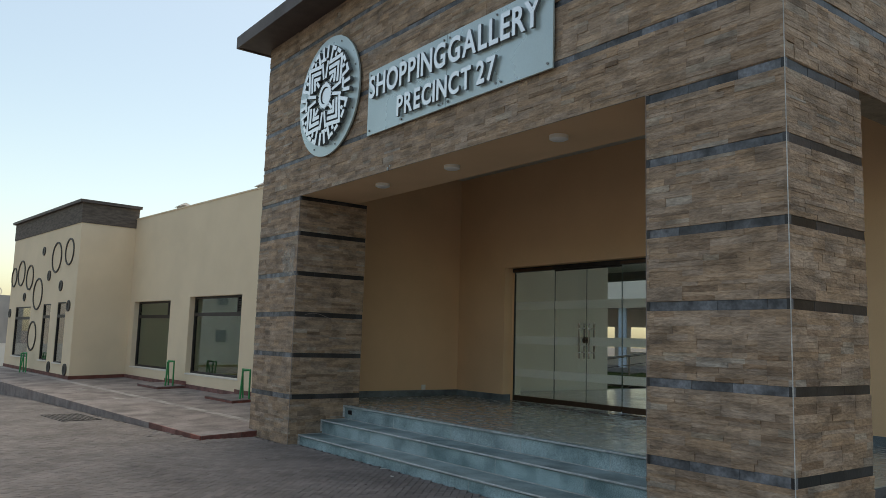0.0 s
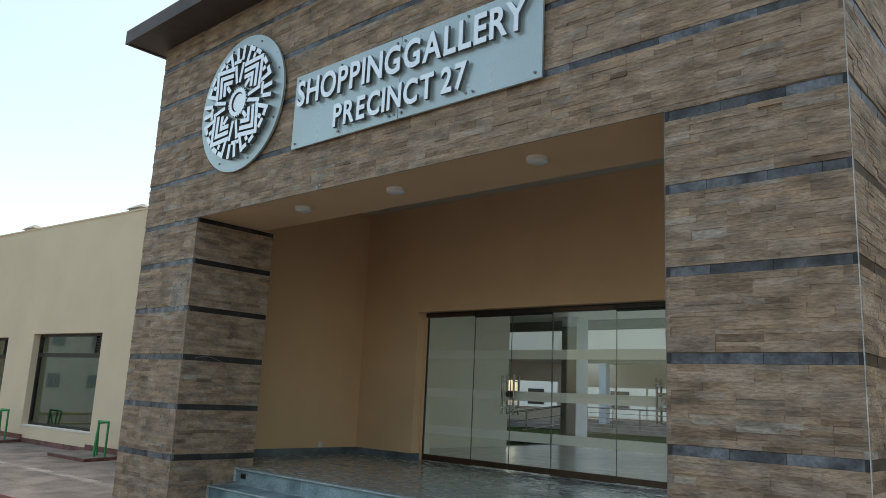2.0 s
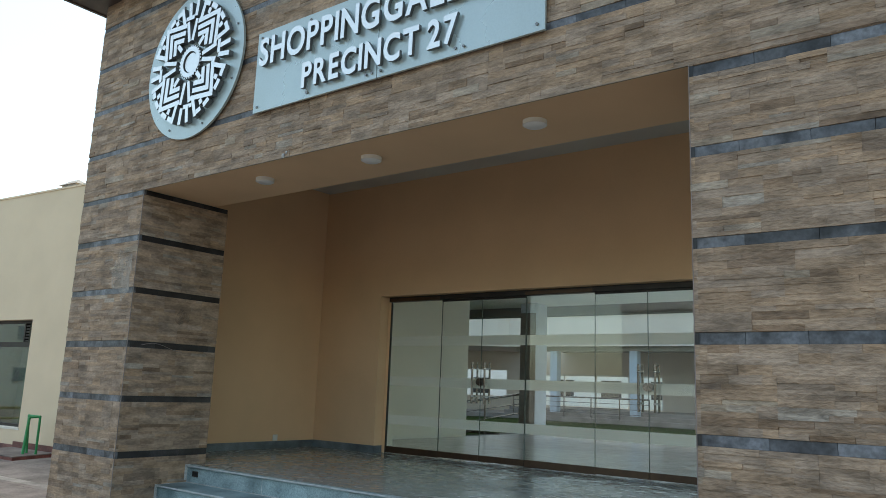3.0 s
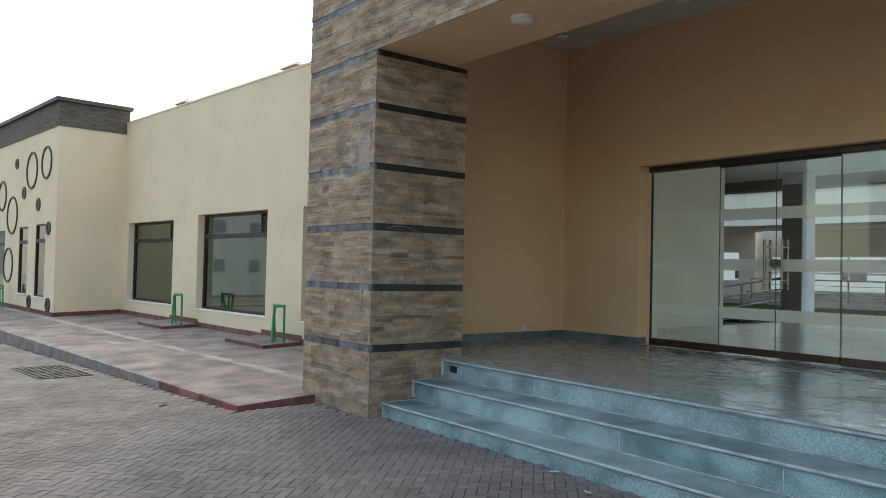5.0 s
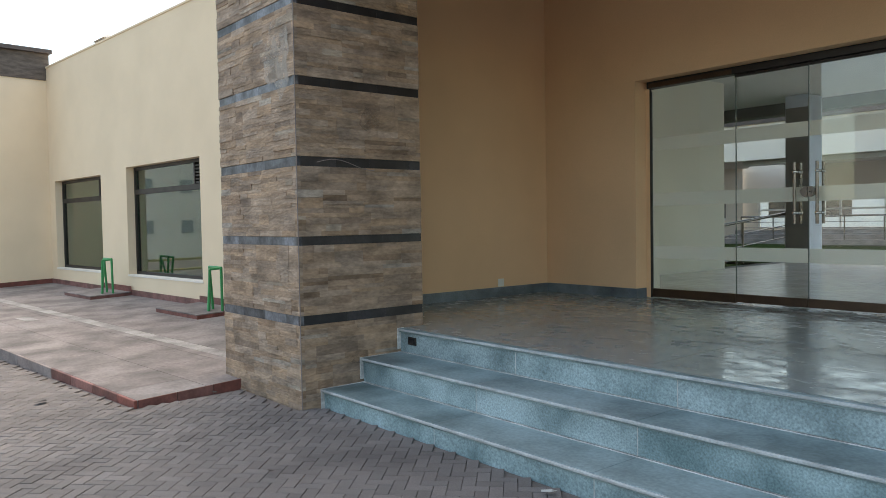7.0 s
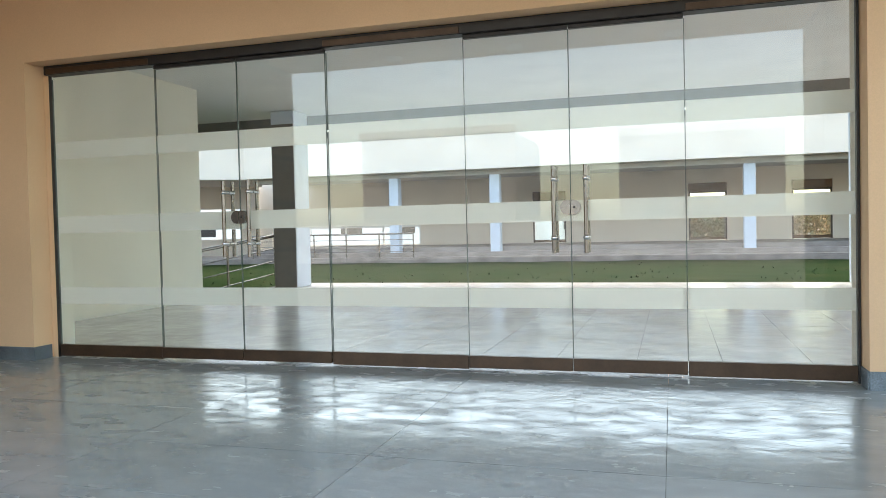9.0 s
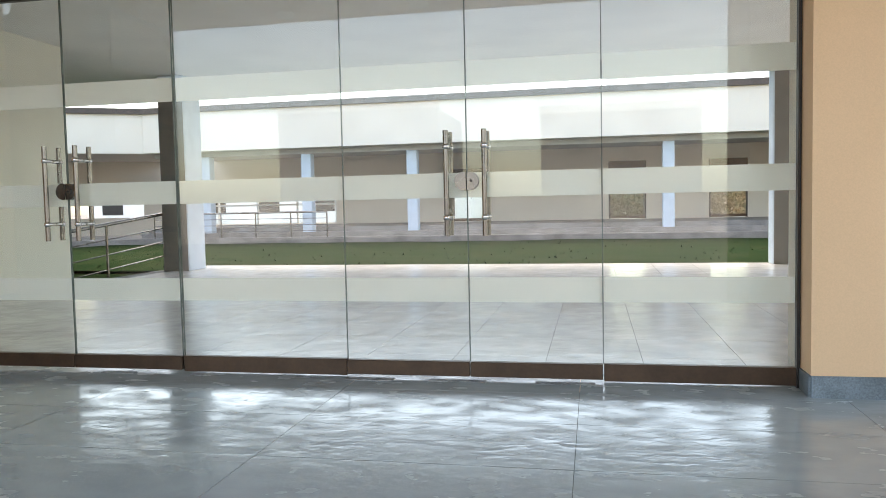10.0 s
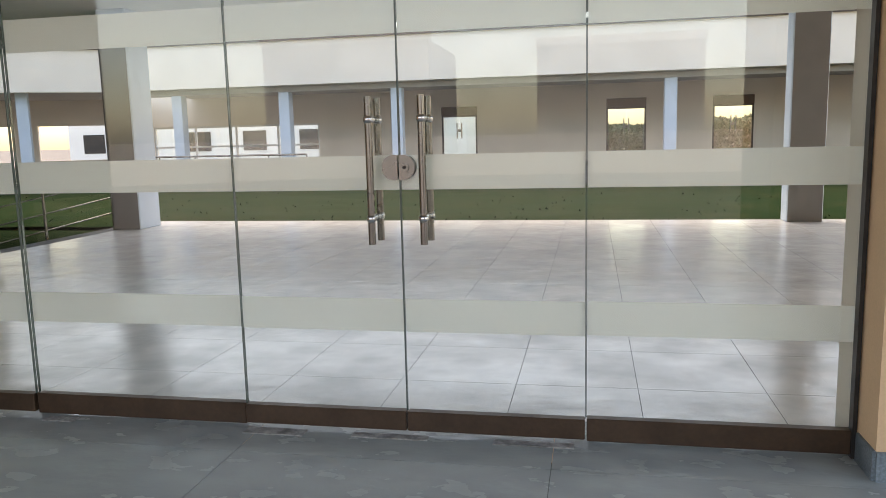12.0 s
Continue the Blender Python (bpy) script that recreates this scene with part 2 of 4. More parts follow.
# ------------------------------------------------------------------ mesh helpers
def box(bm, x0, x1, y0, y1, z0, z1, m=None):
    vs = [Vector((x, y, z)) for z in (z0, z1) for y in (y0, y1) for x in (x0, x1)]
    if m is not None:
        vs = [m @ v for v in vs]
    v = [bm.verts.new(q) for q in vs]
    for f in ((0, 2, 3, 1), (4, 5, 7, 6), (0, 1, 5, 4), (2, 6, 7, 3), (0, 4, 6, 2), (1, 3, 7, 5)):
        bm.faces.new([v[i] for i in f])


def bevelled(bm, w, seg=1):
    bmesh.ops.bevel(bm, geom=bm.edges[:], offset=w, segments=seg, affect="EDGES", profile=0.5)
    return bm


def boxbm(x0, x1, y0, y1, z0, z1, bevel=0.0, m=None):
    bm = bmesh.new()
    box(bm, x0, x1, y0, y1, z0, z1, m)
    if bevel:
        bevelled(bm, bevel)
    return bm


def tube(bm, a, b, r, n=10, r2=None):
    a, b = Vector(a), Vector(b)
    q = (b - a).to_track_quat("Z", "Y").to_matrix().to_4x4()
    bmesh.ops.create_cone(bm, cap_ends=True, segments=n, radius1=r, radius2=r if r2 is None else r2, depth=(b - a).length,
                          matrix=Matrix.Translation((a + b) / 2) @ q)


def mesh_of(name, bm, material, smooth=False):
    bmesh.ops.recalc_face_normals(bm, faces=bm.faces[:])
    me = bpy.data.meshes.new(name)
    bm.to_mesh(me)
    bm.free()
    for mm in (material if isinstance(material, (list, tuple)) else [material]):
        me.materials.append(mm)
    if smooth:
        for p in me.polygons:
            p.use_smooth = True
        me.set_sharp_from_angle(angle=radians(40))
    return me


def part(name, bm, material, parent=None, label="", smooth=False, m=None):
    ob = new(name, mesh_of(name, bm, material, smooth))
    if parent is not None:
        ob.parent = parent
    if m is not None:
        ob.matrix_basis = m
    if label:
        ob["label"] = label
    return ob


def thing(name, label, category, m=None, group="", kind=""):
    ob = new(name)
    ob.empty_display_size = 0.1
    if m is not None:
        ob.matrix_basis = m
    return tagged(ob, label, category, group, kind)


def structure(name, bm, material, label, category, m=None):
    return tagged(part(name, bm, material, None, label, m=m), label, category, kind="structure")


def wall_bm(x0, x1, y0, y1, z0, z1, holes=(), m=None):
    """A wall along x with openings (hx0, hx1, hz0, hz1), made of butted blocks."""
    bm = bmesh.new()
    xs = sorted({x0, x1, *[h[0] for h in holes], *[h[1] for h in holes]})
    for a, b in zip(xs, xs[1:]):
        cut = sorted((h[2], h[3]) for h in holes if h[0] <= a + 1e-6 and h[1] >= b - 1e-6)
        z = z0
        for c, d in cut:
            if c > z + 1e-4:
                box(bm, a, b, y0, y1, z, c, m)
            z = d
        if z < z1 - 1e-4:
            box(bm, a, b, y0, y1, z, z1, m)
    bmesh.ops.remove_doubles(bm, verts=bm.verts[:], dist=0.0005)
    return bm


PORCH = 0.50          # level of the porch and of the hall behind it
WING = pose(-5.8, 1.6, 0, 0, 0, 5.2)   # the shop wing stands a little askew; its x runs along its wall
PAVE = WING @ pose(0, 0, 0.175, 1.89, 0.43)   # its walkway falls gently to the street

# ------------------------------------------------------------------ ground
bm = bmesh.new()
xs = [-900, -55, -36, -16.5, -9, -1, 30, 900]
zs = [-1.75, -1.75, -1.215, -0.29, -0.08, 0, 0, 0]
ys = [-900, 0.6, 900]
grid = [[bm.verts.new((x, y, z - 0.012)) for x, z in zip(xs, zs)] for y in ys]
for j in range(2):
    for i in range(len(xs) - 1):
        bm.faces.new((grid[j][i], grid[j][i + 1], grid[j + 1][i + 1], grid[j + 1][i]))
ground = structure("ground", bm, M_GROUND, "sandy grey ground under the block paving", "ground")


def ground_z(x):
    """Level of the paving, which falls away along the wing."""
    if x > -1:
        return 0.0
    return (x + 1) * 0.01 if x > -9 else -0.08 + (x + 9) * 0.028


# ------------------------------------------------------------------ entrance block
BLOCK_L, BLOCK_R = -1.30, 7.09
T = 0.03
bm = bmesh.new()
box(bm, BLOCK_L + T, -T, T, 1.10, -0.3, 3.43)
wl = structure("wall_left_pier", bm, M_MORTAR, "core of the stone-clad entrance pier", "wall")
bm = bmesh.new()
box(bm, 5.95 + T, BLOCK_R - T, T, 1.08, -0.3, 3.43)
wr = structure("wall_right_pier", bm, M_MORTAR, "core of the stone-clad entrance pier", "wall")
bm = bmesh.new()
box(bm, BLOCK_L + T, BLOCK_R - T, T, 0.92, 3.445, 5.94)
box(bm, BLOCK_R - 0.3, BLOCK_R - T, 0.92, 4.1, 3.445, 5.94)
box(bm, BLOCK_L + T, BLOCK_L + 0.3, 0.92, 4.1, 4.6, 5.94)
wu = structure("wall_front_lintel", bm, M_MORTAR, "core of the stone-clad wall over the porch opening", "wall")
bm = bmesh.new()
box(bm, 0.0, 5.95, 0.012, 0.922, 3.43, 3.445)
box(bm, 0.0, 5.95, 0.9205, 0.93, 3.445, 4.4)
structure("trim_drip_edge", boxbm(0.0, 5.95, -0.002, 0.011, 3.426, 3.433), M_MORTAR, "thin brown mortar edge under the lintel cladding", "trim")
structure("trim_soffit", bm, M_TAN, "tan painted underside of the porch lintel", "soffit")
# porch walls
DOOR_L, DOOR_R, DOOR_T = 0.03, 5.61, 2.715
bm = wall_bm(-1.45, 7.06, 3.86, 4.26, 0.0, 4.6, [(DOOR_L, DOOR_R, PORCH - 0.001, DOOR_T)])
structure("wall_porch_back", bm, M_TAN, "smooth tan rendered porch wall round the glass doors", "wall")
bm = boxbm(-1.45, -1.2, 1.10, 3.858, 0.0, 4.6)
structure("wall_porch_side", bm, M_TAN, "smooth tan rendered porch side wall", "wall")
bm = boxbm(-1.18, BLOCK_R - 0.3, 0.931, 3.858, 4.4, 4.55)
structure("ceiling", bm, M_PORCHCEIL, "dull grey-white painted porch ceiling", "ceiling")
# roof slab with a thin upturned edge
bm = bmesh.new()
box(bm, -1.54, 7.45, -0.42, 4.6, 5.945, 6.0)
box(bm, -1.58, 7.49, -0.46, -0.42, 5.93, 6.12)
box(bm, -1.58, -1.54, -0.42, 4.6, 5.93, 6.12)
box(bm, 7.45, 7.49, -0.42, 4.6, 5.93, 6.12)
structure("roof", bm, M_ROOF, "dark brown projecting roof slab with a fascia", "roof")
# skirting
for i, b in enumerate([(-1.2, -1.188, 1.10, 3.85), (-1.188, 0.042, 3.848, 3.86), (5.61, 7.0, 3.848, 3.86)]):
    bm = boxbm(b[0], b[1], b[2], b[3], PORCH, PORCH + 0.10)
    structure("baseboard_%d" % (i + 1), bm, M_SKIRT, "blue-grey speckled granite skirting", "skirting")
bm = boxbm(5.60, 5.612, 3.86, 4.02, PORCH, PORCH + 0.10)
bm2 = boxbm(0.0305, 0.042, 3.862, 4.018, PORCH, PORCH + 0.10)
structure("baseboard_5", bm2, M_SKIRT, "blue-grey speckled granite skirting", "skirting")
structure("baseboard_4", bm, M_SKIRT, "blue-grey speckled granite skirting", "skirting")

# porch floor slabs
floor = structure("floor", boxbm(-1.2, 7.05, 0.88, 4.26, 0.0, PORCH - 0.006), M_GROUT, "grey polished stone slab porch floor", "floor")
xs_t = [-1.2, -0.13, 1.05, 2.23, 3.41, 4.575, 5.75, 7.05]
ys_t = [0.90, 1.60, 2.18, 2.76, 3.30, 3.80, 4.26]
for i in range(len(xs_t) - 1):
    for j in range(len(ys_t) - 1):
        g = 0.0012
        part("slab", boxbm(xs_t[i] + g, xs_t[i + 1] - g, ys_t[j] + g, ys_t[j + 1] - g, PORCH - 0.03, PORCH), M_PORCH, floor)

# steps
NOSES = (0.15, 0.49, 0.84)
LEVELS = (0.13, 0.315, PORCH)
rng = random.Random(5)
for k, y in enumerate(NOSES):
    z1 = LEVELS[k]
    flight = structure("stair_%d" % (k + 1), boxbm(0.012, 5.94, y + 0.0245, 0.90 if k < 2 else 0.88, z1 - 0.18, z1 - 0.03), M_WHITEGROUT,
                       "blue-grey granite step with pale nosing", "step")
    depth_back = (NOSES[k + 1] + 0.044) if k < 2 else 0.898
    x = 0.012
    for q, w in enumerate((1.263, 1.205, 1.19, 1.2, 1.07)):
        part("riser", boxbm(x + 0.003, x + w - 0.003, y + 0.022, y + 0.044, z1 - 0.178, z1 - 0.031, 0.002), M_GRANITE, flight)
        part("tread", boxbm(x + 0.001, x + w - 0.001, y + 0.012, depth_back, z1 - 0.03, z1, 0.002), M_TREAD, flight)
        x += w
    part("nosing", boxbm(0.012, 5.94, y - 0.004, y + 0.011, z1 - 0.018, z1 - 0.001, 0.004), M_NOSE, flight)
    bm = boxbm(0.012, 5.94, depth_back - 0.030, depth_back - 0.0225, z1 - 0.002, z1 + 0.004)
    if k < 2:
        part("joint", bm, M_WHITEGROUT, flight)
    # lime joint between the step and the pier
    part("end_joint", boxbm(0.002, 0.0115, y - 0.003, depth_back, z1 - 0.16, z1 + 0.003, 0.002), M_WHITEGROUT, flight)
vent = thing("step_light", "small dark recessed step light in the riser", "light")
part("housing", boxbm(0.12, 0.22, 0.852, 0.8625, 0.385, 0.445, 0.003), M_FRAME, vent)
part("lens", boxbm(0.135, 0.205, 0.848, 0.852, 0.397, 0.433), M_DARK, vent)

# ------------------------------------------------------------------ glass front
GY = 4.05
SEAMS = [0.09, 1.021, 1.70, 2.381, 3.345, 4.013, 4.69, 5.605]
DOORS = (1, 2, 4, 5)
track = thing("door_track", "dark brown metal head track of the glass front", "track")
part("rail", boxbm(0.07, 5.607, GY - 0.05, GY + 0.05, 2.645, 2.713, 0.004), M_FRAME, track)
for s in (0, 3, 6):
    part("cover", boxbm(SEAMS[s] + 0.01, SEAMS[s + 1] - 0.01, GY - 0.06, GY - 0.051, 2.648, 2.69, 0.002), M_RAILBROWN, track)
jamb = thing("jamb_profile", "slim dark metal jamb profile beside the glass", "profile")
part("profile", boxbm(0.08, 0.089, GY - 0.012, GY + 0.012, PORCH, 2.644), M_FRAME, jamb)
jamb2 = thing("jamb_profile", "slim dark metal jamb profile beside the glass", "profile")
part("profile", boxbm(5.592, 5.606, GY - 0.02, GY + 0.02, PORCH, 2.644), M_FRAME, jamb2)
infill = structure("trim_jamb", boxbm(0.032, 0.079, GY - 0.012, GY + 0.012, PORCH, 2.644), M_TAN, "tan rendered strip beside the glass front", "jamb")
structure("trim_reveal_left", boxbm(0.0305, 0.0335, 4.08, 4.262, PORCH, 2.713), M_GREENWHITE, "pale painted inner door reveal", "reveal")
structure("trim_reveal", boxbm(5.6065, 5.6095, 4.08, 4.262, PORCH, 2.713), M_OFFWHITE, "white painted inner door reveal", "reveal")
STRIPS = ((0.905, 1.032), (1.446, 1.574), (2.012, 2.142))
for i in range(7):
    a, b = SEAMS[i] + 0.003, SEAMS[i + 1] - 0.003
    isdoor = i in DOORS
    leaf = thing("glass_door" if isdoor else "glass_panel",
                 "closed frameless glass door leaf with frosted bands" if isdoor else "fixed frameless glass panel with frosted bands",
                 "door" if isdoor else "glass panel", group="glass front leaves")
    off = 0.0 if isdoor else 0.014
    y = GY + off
    pane = part("pane", boxbm(a, b, y - 0.005, y + 0.005, PORCH + 0.09, 2.648), M_GLASS, leaf)
    pane.visible_shadow = False
    for e0, e1 in ((SEAMS[i] + 0.0005, a - 0.0002), (b + 0.0002, SEAMS[i + 1] - 0.0005)):
        part("edge", boxbm(e0, e1, y - 0.006, y + 0.006, PORCH + 0.095, 2.62), M_EDGE, leaf, "dark green polished glass edge")
    for z0, z1 in STRIPS:
        f = part("frosted_band", boxbm(a + 0.001, b - 0.001, y + 0.0055, y + 0.0065, z0, z1), M_FILM, leaf, "white frosted film band")
        f.visible_shadow = False
    part("bottom_rail", boxbm(a, b, y - 0.02, y + 0.02, PORCH + (0.018 if isdoor else 0.008), PORCH + 0.095, 0.003), M_RAILBROWN, leaf, "brown metal bottom rail")
    if isdoor:
        part("top_patch", boxbm(a, b, y - 0.018, y + 0.018, 2.62, 2.644, 0.003), M_FRAME, leaf)
        inner = b if i in (1, 4) else a
        hx = inner - 0.095 if i in (1, 4) else inner + 0.095
        for side in (-1, 1):
            bm = bmesh.new()
            yy = y + side * 0.06
            tube(bm, (hx, yy, 1.25), (hx, yy, 1.787), 0.0135, 14)
            h = part("pull_handle", bm, M_STEEL, leaf, "brushed steel pull bar", smooth=True)
            for zz in (1.345, 1.705):
                bm = bmesh.new()
                tube(bm, (hx, y + side * 0.006, zz), (hx, yy, zz), 0.011, 10)
                bmesh.ops.create_uvsphere(bm, u_segments=12, v_segments=8, radius=0.019, matrix=Matrix.Translation((hx, yy, zz)))
                part("fixing", bm, M_CHROME, h, smooth=True)
        bm = bmesh.new()
        tube(bm, (inner + (-0.013 if i in (1, 4) else 0.013), y - 0.028, 1.53), (inner + (-0.013 if i in (1, 4) else 0.013), y + 0.028, 1.53), 0.046, 32)
        bmesh.ops.bisect_plane(bm, geom=bm.verts[:] + bm.edges[:] + bm.faces[:], plane_co=(inner, y, 1.53),
                                      plane_no=(1 if i in (1, 4) else -1, 0, 0), clear_outer=True)
        lock = part("lock_case", bm, M_STEEL, leaf, "rounded steel lock case", smooth=True)
        if i in (2, 5):
            bm = bmesh.new()
            tube(bm, (inner + 0.022, y - 0.036, 1.53), (inner + 0.022, y - 0.028, 1.53), 0.016, 16)
            part("cylinder", bm, M_STEEL, lock, smooth=True)
            bm = bmesh.new()
            tube(bm, (inner + 0.022, y - 0.0375, 1.53), (inner + 0.022, y - 0.036, 1.53), 0.007, 12)
            part("keyhole", bm, M_FRAME, lock)
# pale mortar dabs left on the floor under the rails
rng = random.Random(11)
for x, w in ((1.9, 0.2), (2.45, 0.14), (3.36, 0.25), (3.8, 0.3), (4.35, 0.3)):
    bm = boxbm(x, x + w, GY - 0.05 - rng.random() * 0.04, GY - 0.021, PORCH, PORCH + 0.004, 0.0015)
    tagged(part("mortar_smear", bm, M_SMEAR), "pale mortar smear on the floor under the door rail", "mortar")

# ------------------------------------------------------------------ hall behind the glass
structure("floor_hall", boxbm(-1.9, 16, 4.262, 11.6, 0.0, PORCH - 0.004), M_GROUT, "bed of the pale polished hall floor", "floor")
hall = bpy.data.objects["floor_hall"]
TX, TY = 0.545, 0.6
x = 4.37 - 11 * TX
tiles_rest = bmesh.new()
shared = mesh_of("tile", boxbm(0.0015, TX - 0.0015, 0.0015, TY - 0.0015, -0.02, 0.0), M_LIGHTFLOOR)
while x < 15.5:
    y = 4.69 - 0.42
    j = 0
    while y < 11.55:
        y1 = 4.69 if j == 0 else min(y + TY, 11.595)
        if 0.2 < x < 6.5 and y > 4.6 and y < 9.0:
            ob = new("tile", shared)
            ob.parent = hall
            ob.location = (x, y, PORCH)
        else:
            box(tiles_rest, max(x, -1.89) + 0.0015, x + TX - 0.0015, y + 0.0015, y1 - 0.0015, PORCH - 0.02, PORCH)
        y, j = y1, j + 1
    x += TX
tagged(part("tile_field", tiles_rest, M_LIGHTFLOOR, hall), "pale grey polished floor tiles", "", kind="stuff")
structure("ceiling_hall", boxbm(-12, 11.5, 4.262, 11.3, 3.41, 3.56), M_WHITE, "white painted hall ceiling", "ceiling")
# added slab, hidden behind the beam, that cuts the glare on the floor edge
structure("roof_hall_blocker", boxbm(-12, 11.5, 11.622, 12.2, 3.57, 3.71), M_PORCHCEIL, "unseen slab added to keep sky light off the hall edge", "eave")
structure("trim_beam", boxbm(-12, 11.5, 11.3, 11.62, 3.20, 3.71), M_GREYPAINT_SHADE, "grey edge beam at the courtyard side", "beam")
structure("wall_hall_side", boxbm(-1.9, -1.65, 4.262, 8.45, 0.0, 3.408), M_GREENWHITE, "pale green-white hall side wall", "wall")
structure("wall_hall_end", boxbm(16, 16.25, 4.26, 11.6, 0.0, 3.75), M_OFFWHITE, "off-white wall closing the hall", "wall")
structure("wall_hall_back", boxbm(7.062, 16.2, 3.86, 4.26, 0.0, 4.6), M_TAN, "tan rendered wall closing the hall", "wall")
structure("wall_hall_left", boxbm(-12, -1.901, 4.26, 4.5, 0.0, 3.408), M_OFFWHITE, "off-white wall closing the hall", "wall")
for x, y, dp in ((-1.51, 10.82, 0.25), (7.28, 11.45, 0.15)):
    col = thing("column", "grey painted square concrete column at the hall edge", "column", group="hall columns")
    part("shaft", boxbm(x - 0.21, x + 0.21, y - dp, y + dp, PORCH, 3.20 if y > 11.2 else 3.41, 0.012), M_BLUECOL, col)
    # thin grey cover that colours in the shade on the hall side
    part("shaded_face", boxbm(x - 0.198, x + 0.198, y - dp - 0.006, y - dp - 0.001, PORCH + 0.002, 3.19), M_GREYPAINT_SHADE, col, "grey front face with its shade put into the colour")

# railing of the ramp beside the hall
def railing(name, a, b, h, posts, label, post_drop=0.0):
    t = thing(name, label, "railing")
    a, b = Vector(a), Vector(b)
    up = Vector((0, 0, h))
    bm = bmesh.new()
    tube(bm, a + up, b + up, 0.025, 12)
    part("handrail", bm, M_STEEL, t, smooth=True)
    for k in range(1, 4):
        bm = bmesh.new()
        tube(bm, a + up * k / 4, b + up * k / 4, 0.009, 8)
        part("bar", bm, M_STEEL, t, smooth=True)
    for i in range(posts):
        p = a.lerp(b, i / (posts - 1))
        bm = bmesh.new()
        tube(bm, p - Vector((0, 0, post_drop)), p + up, 0.019, 10)
        part("post", bm, M_STEEL, t, smooth=True)
    return t


railing("ramp_railing", (-1.72, 10.6, 0.52), (-2.5, 7.6, 0.14), 0.84, 4, "brushed steel railing along the ramp beside the lawn", 0.1)
railing("ramp_railing", (7.55, 1.5, 0.44), (14, 1.5, 0.0), 0.85, 6, "brushed steel railing along the side ramp of the porch", 0.0)
structure("floor_side_ramp", boxbm(7.06, 14, 1.3, 3.85, -0.3, 0.43), M_GRANITE, "grey granite side ramp of the porch", "ramp")

# ------------------------------------------------------------------ courtyard
bm = bmesh.new()
n = 26
rows_ = []
for j in range(n + 1):
    y = 11.62 + (20.3 - 11.62) * j / n
    rows_.append([bm.verts.new((-16 + 36 * i / 60, y, 0.42 + 0.06 * noise.noise(Vector((i * 0.35, j * 0.35, 2))) + 0.02 * j / n)) for i in range(61)])
for j in range(n):
    for i in range(60):
        bm.faces.new((rows_[j][i], rows_[j][i + 1], rows_[j + 1][i + 1], rows_[j + 1][i]))
lawn = structure("ground_lawn", bm, M_GRASS, "rough green courtyard lawn with bare patches", "lawn")
structure("ground_lawn_side", boxbm(-16, -1.901, 4.5, 11.62, 0.0, 0.36), M_GRASS, "rough green lawn beside the ramp", "lawn")
# tufts
bm = bmesh.new()
rng = random.Random(3)
for i in range(700):
    x, y = rng.uniform(-9, 13), rng.uniform(11.7, 20.0)
    h, a = rng.uniform(0.0, 0.02), rng.uniform(0, math.tau)
    c, s = math.cos(a) * 0.02, math.sin(a) * 0.02
    z = 0.415
    v = [bm.verts.new(q) for q in ((x - c, y - s, z), (x + c, y + s, z), (x + s * 2, y - c * 2, z + h + 0.03))]
    bm.faces.new(v)
tagged(part("grass", bm, M_BLADE), "short rough grass blades on the lawn", "grass", kind="stuff")
structure("wall_far_rooms", wall_bm(-2.5, 18, 29, 29.2, 0.0, 3.3, [(-0.8, 1.9, 0.86, 2.75), (4.3, 7.3, 0.86, 2.75), (7.9, 11.0, 0.86, 2.75)]), M_OFFWHITE, "off-white back wall of the far rooms with wide openings", "wall")
structure("ceiling_far_rooms", boxbm(-2.5, 18, 24.852, 28.998, 3.1, 3.3), M_WHITE, "white ceiling of the far rooms", "ceiling")
structure("floor_far_rooms", boxbm(-2.5, 18, 24.852, 29, 0.2, 0.84), M_LIGHTFLOOR, "pale tiled floor of the far rooms", "floor")
# terrace steps and far wing
for k in range(3):
    structure("stair_terrace_%d" % (k + 1), boxbm(-8.5, 18, 20.1 + 0.4 * k, 20.5 + 0.4 * k if k < 2 else 24.6, 0.2, 0.595 + 0.13 * k), M_TERRACE,
              "brown-grey stone terrace step", "step")
FLOOR2 = 0.856
holes = [(0.15, 1.25, FLOOR2 + 0.004, 2.56), (5.12, 6.26, FLOOR2 + 0.004, 2.66), (8.12, 9.24, FLOOR2 + 0.004, 2.65), (-9.68, -3.84, 0.9, 2.2)]
structure("wall_far", wall_bm(-10.7, 18, 24.6, 24.85, 0.0, 3.3, holes), M_OFFWHITE, "off-white rendered wall across the courtyard", "wall")
structure("wall_far_fascia", boxbm(-8.13, 18, 20.2, 20.45, 3.08, 4.20), M_OFFWHITE, "off-white rendered fascia across the courtyard", "wall")
structure("trim_far_coping", boxbm(-8.16, 18, 20.12, 20.5, 4.20, 4.36), M_ROOF, "dark coping on the far fascia", "coping")
structure("ceiling_far", boxbm(-8.2, 18, 20.452, 24.6, 3.10, 3.28), M_SOFFIT, "grey soffit of the far walkway", "ceiling")
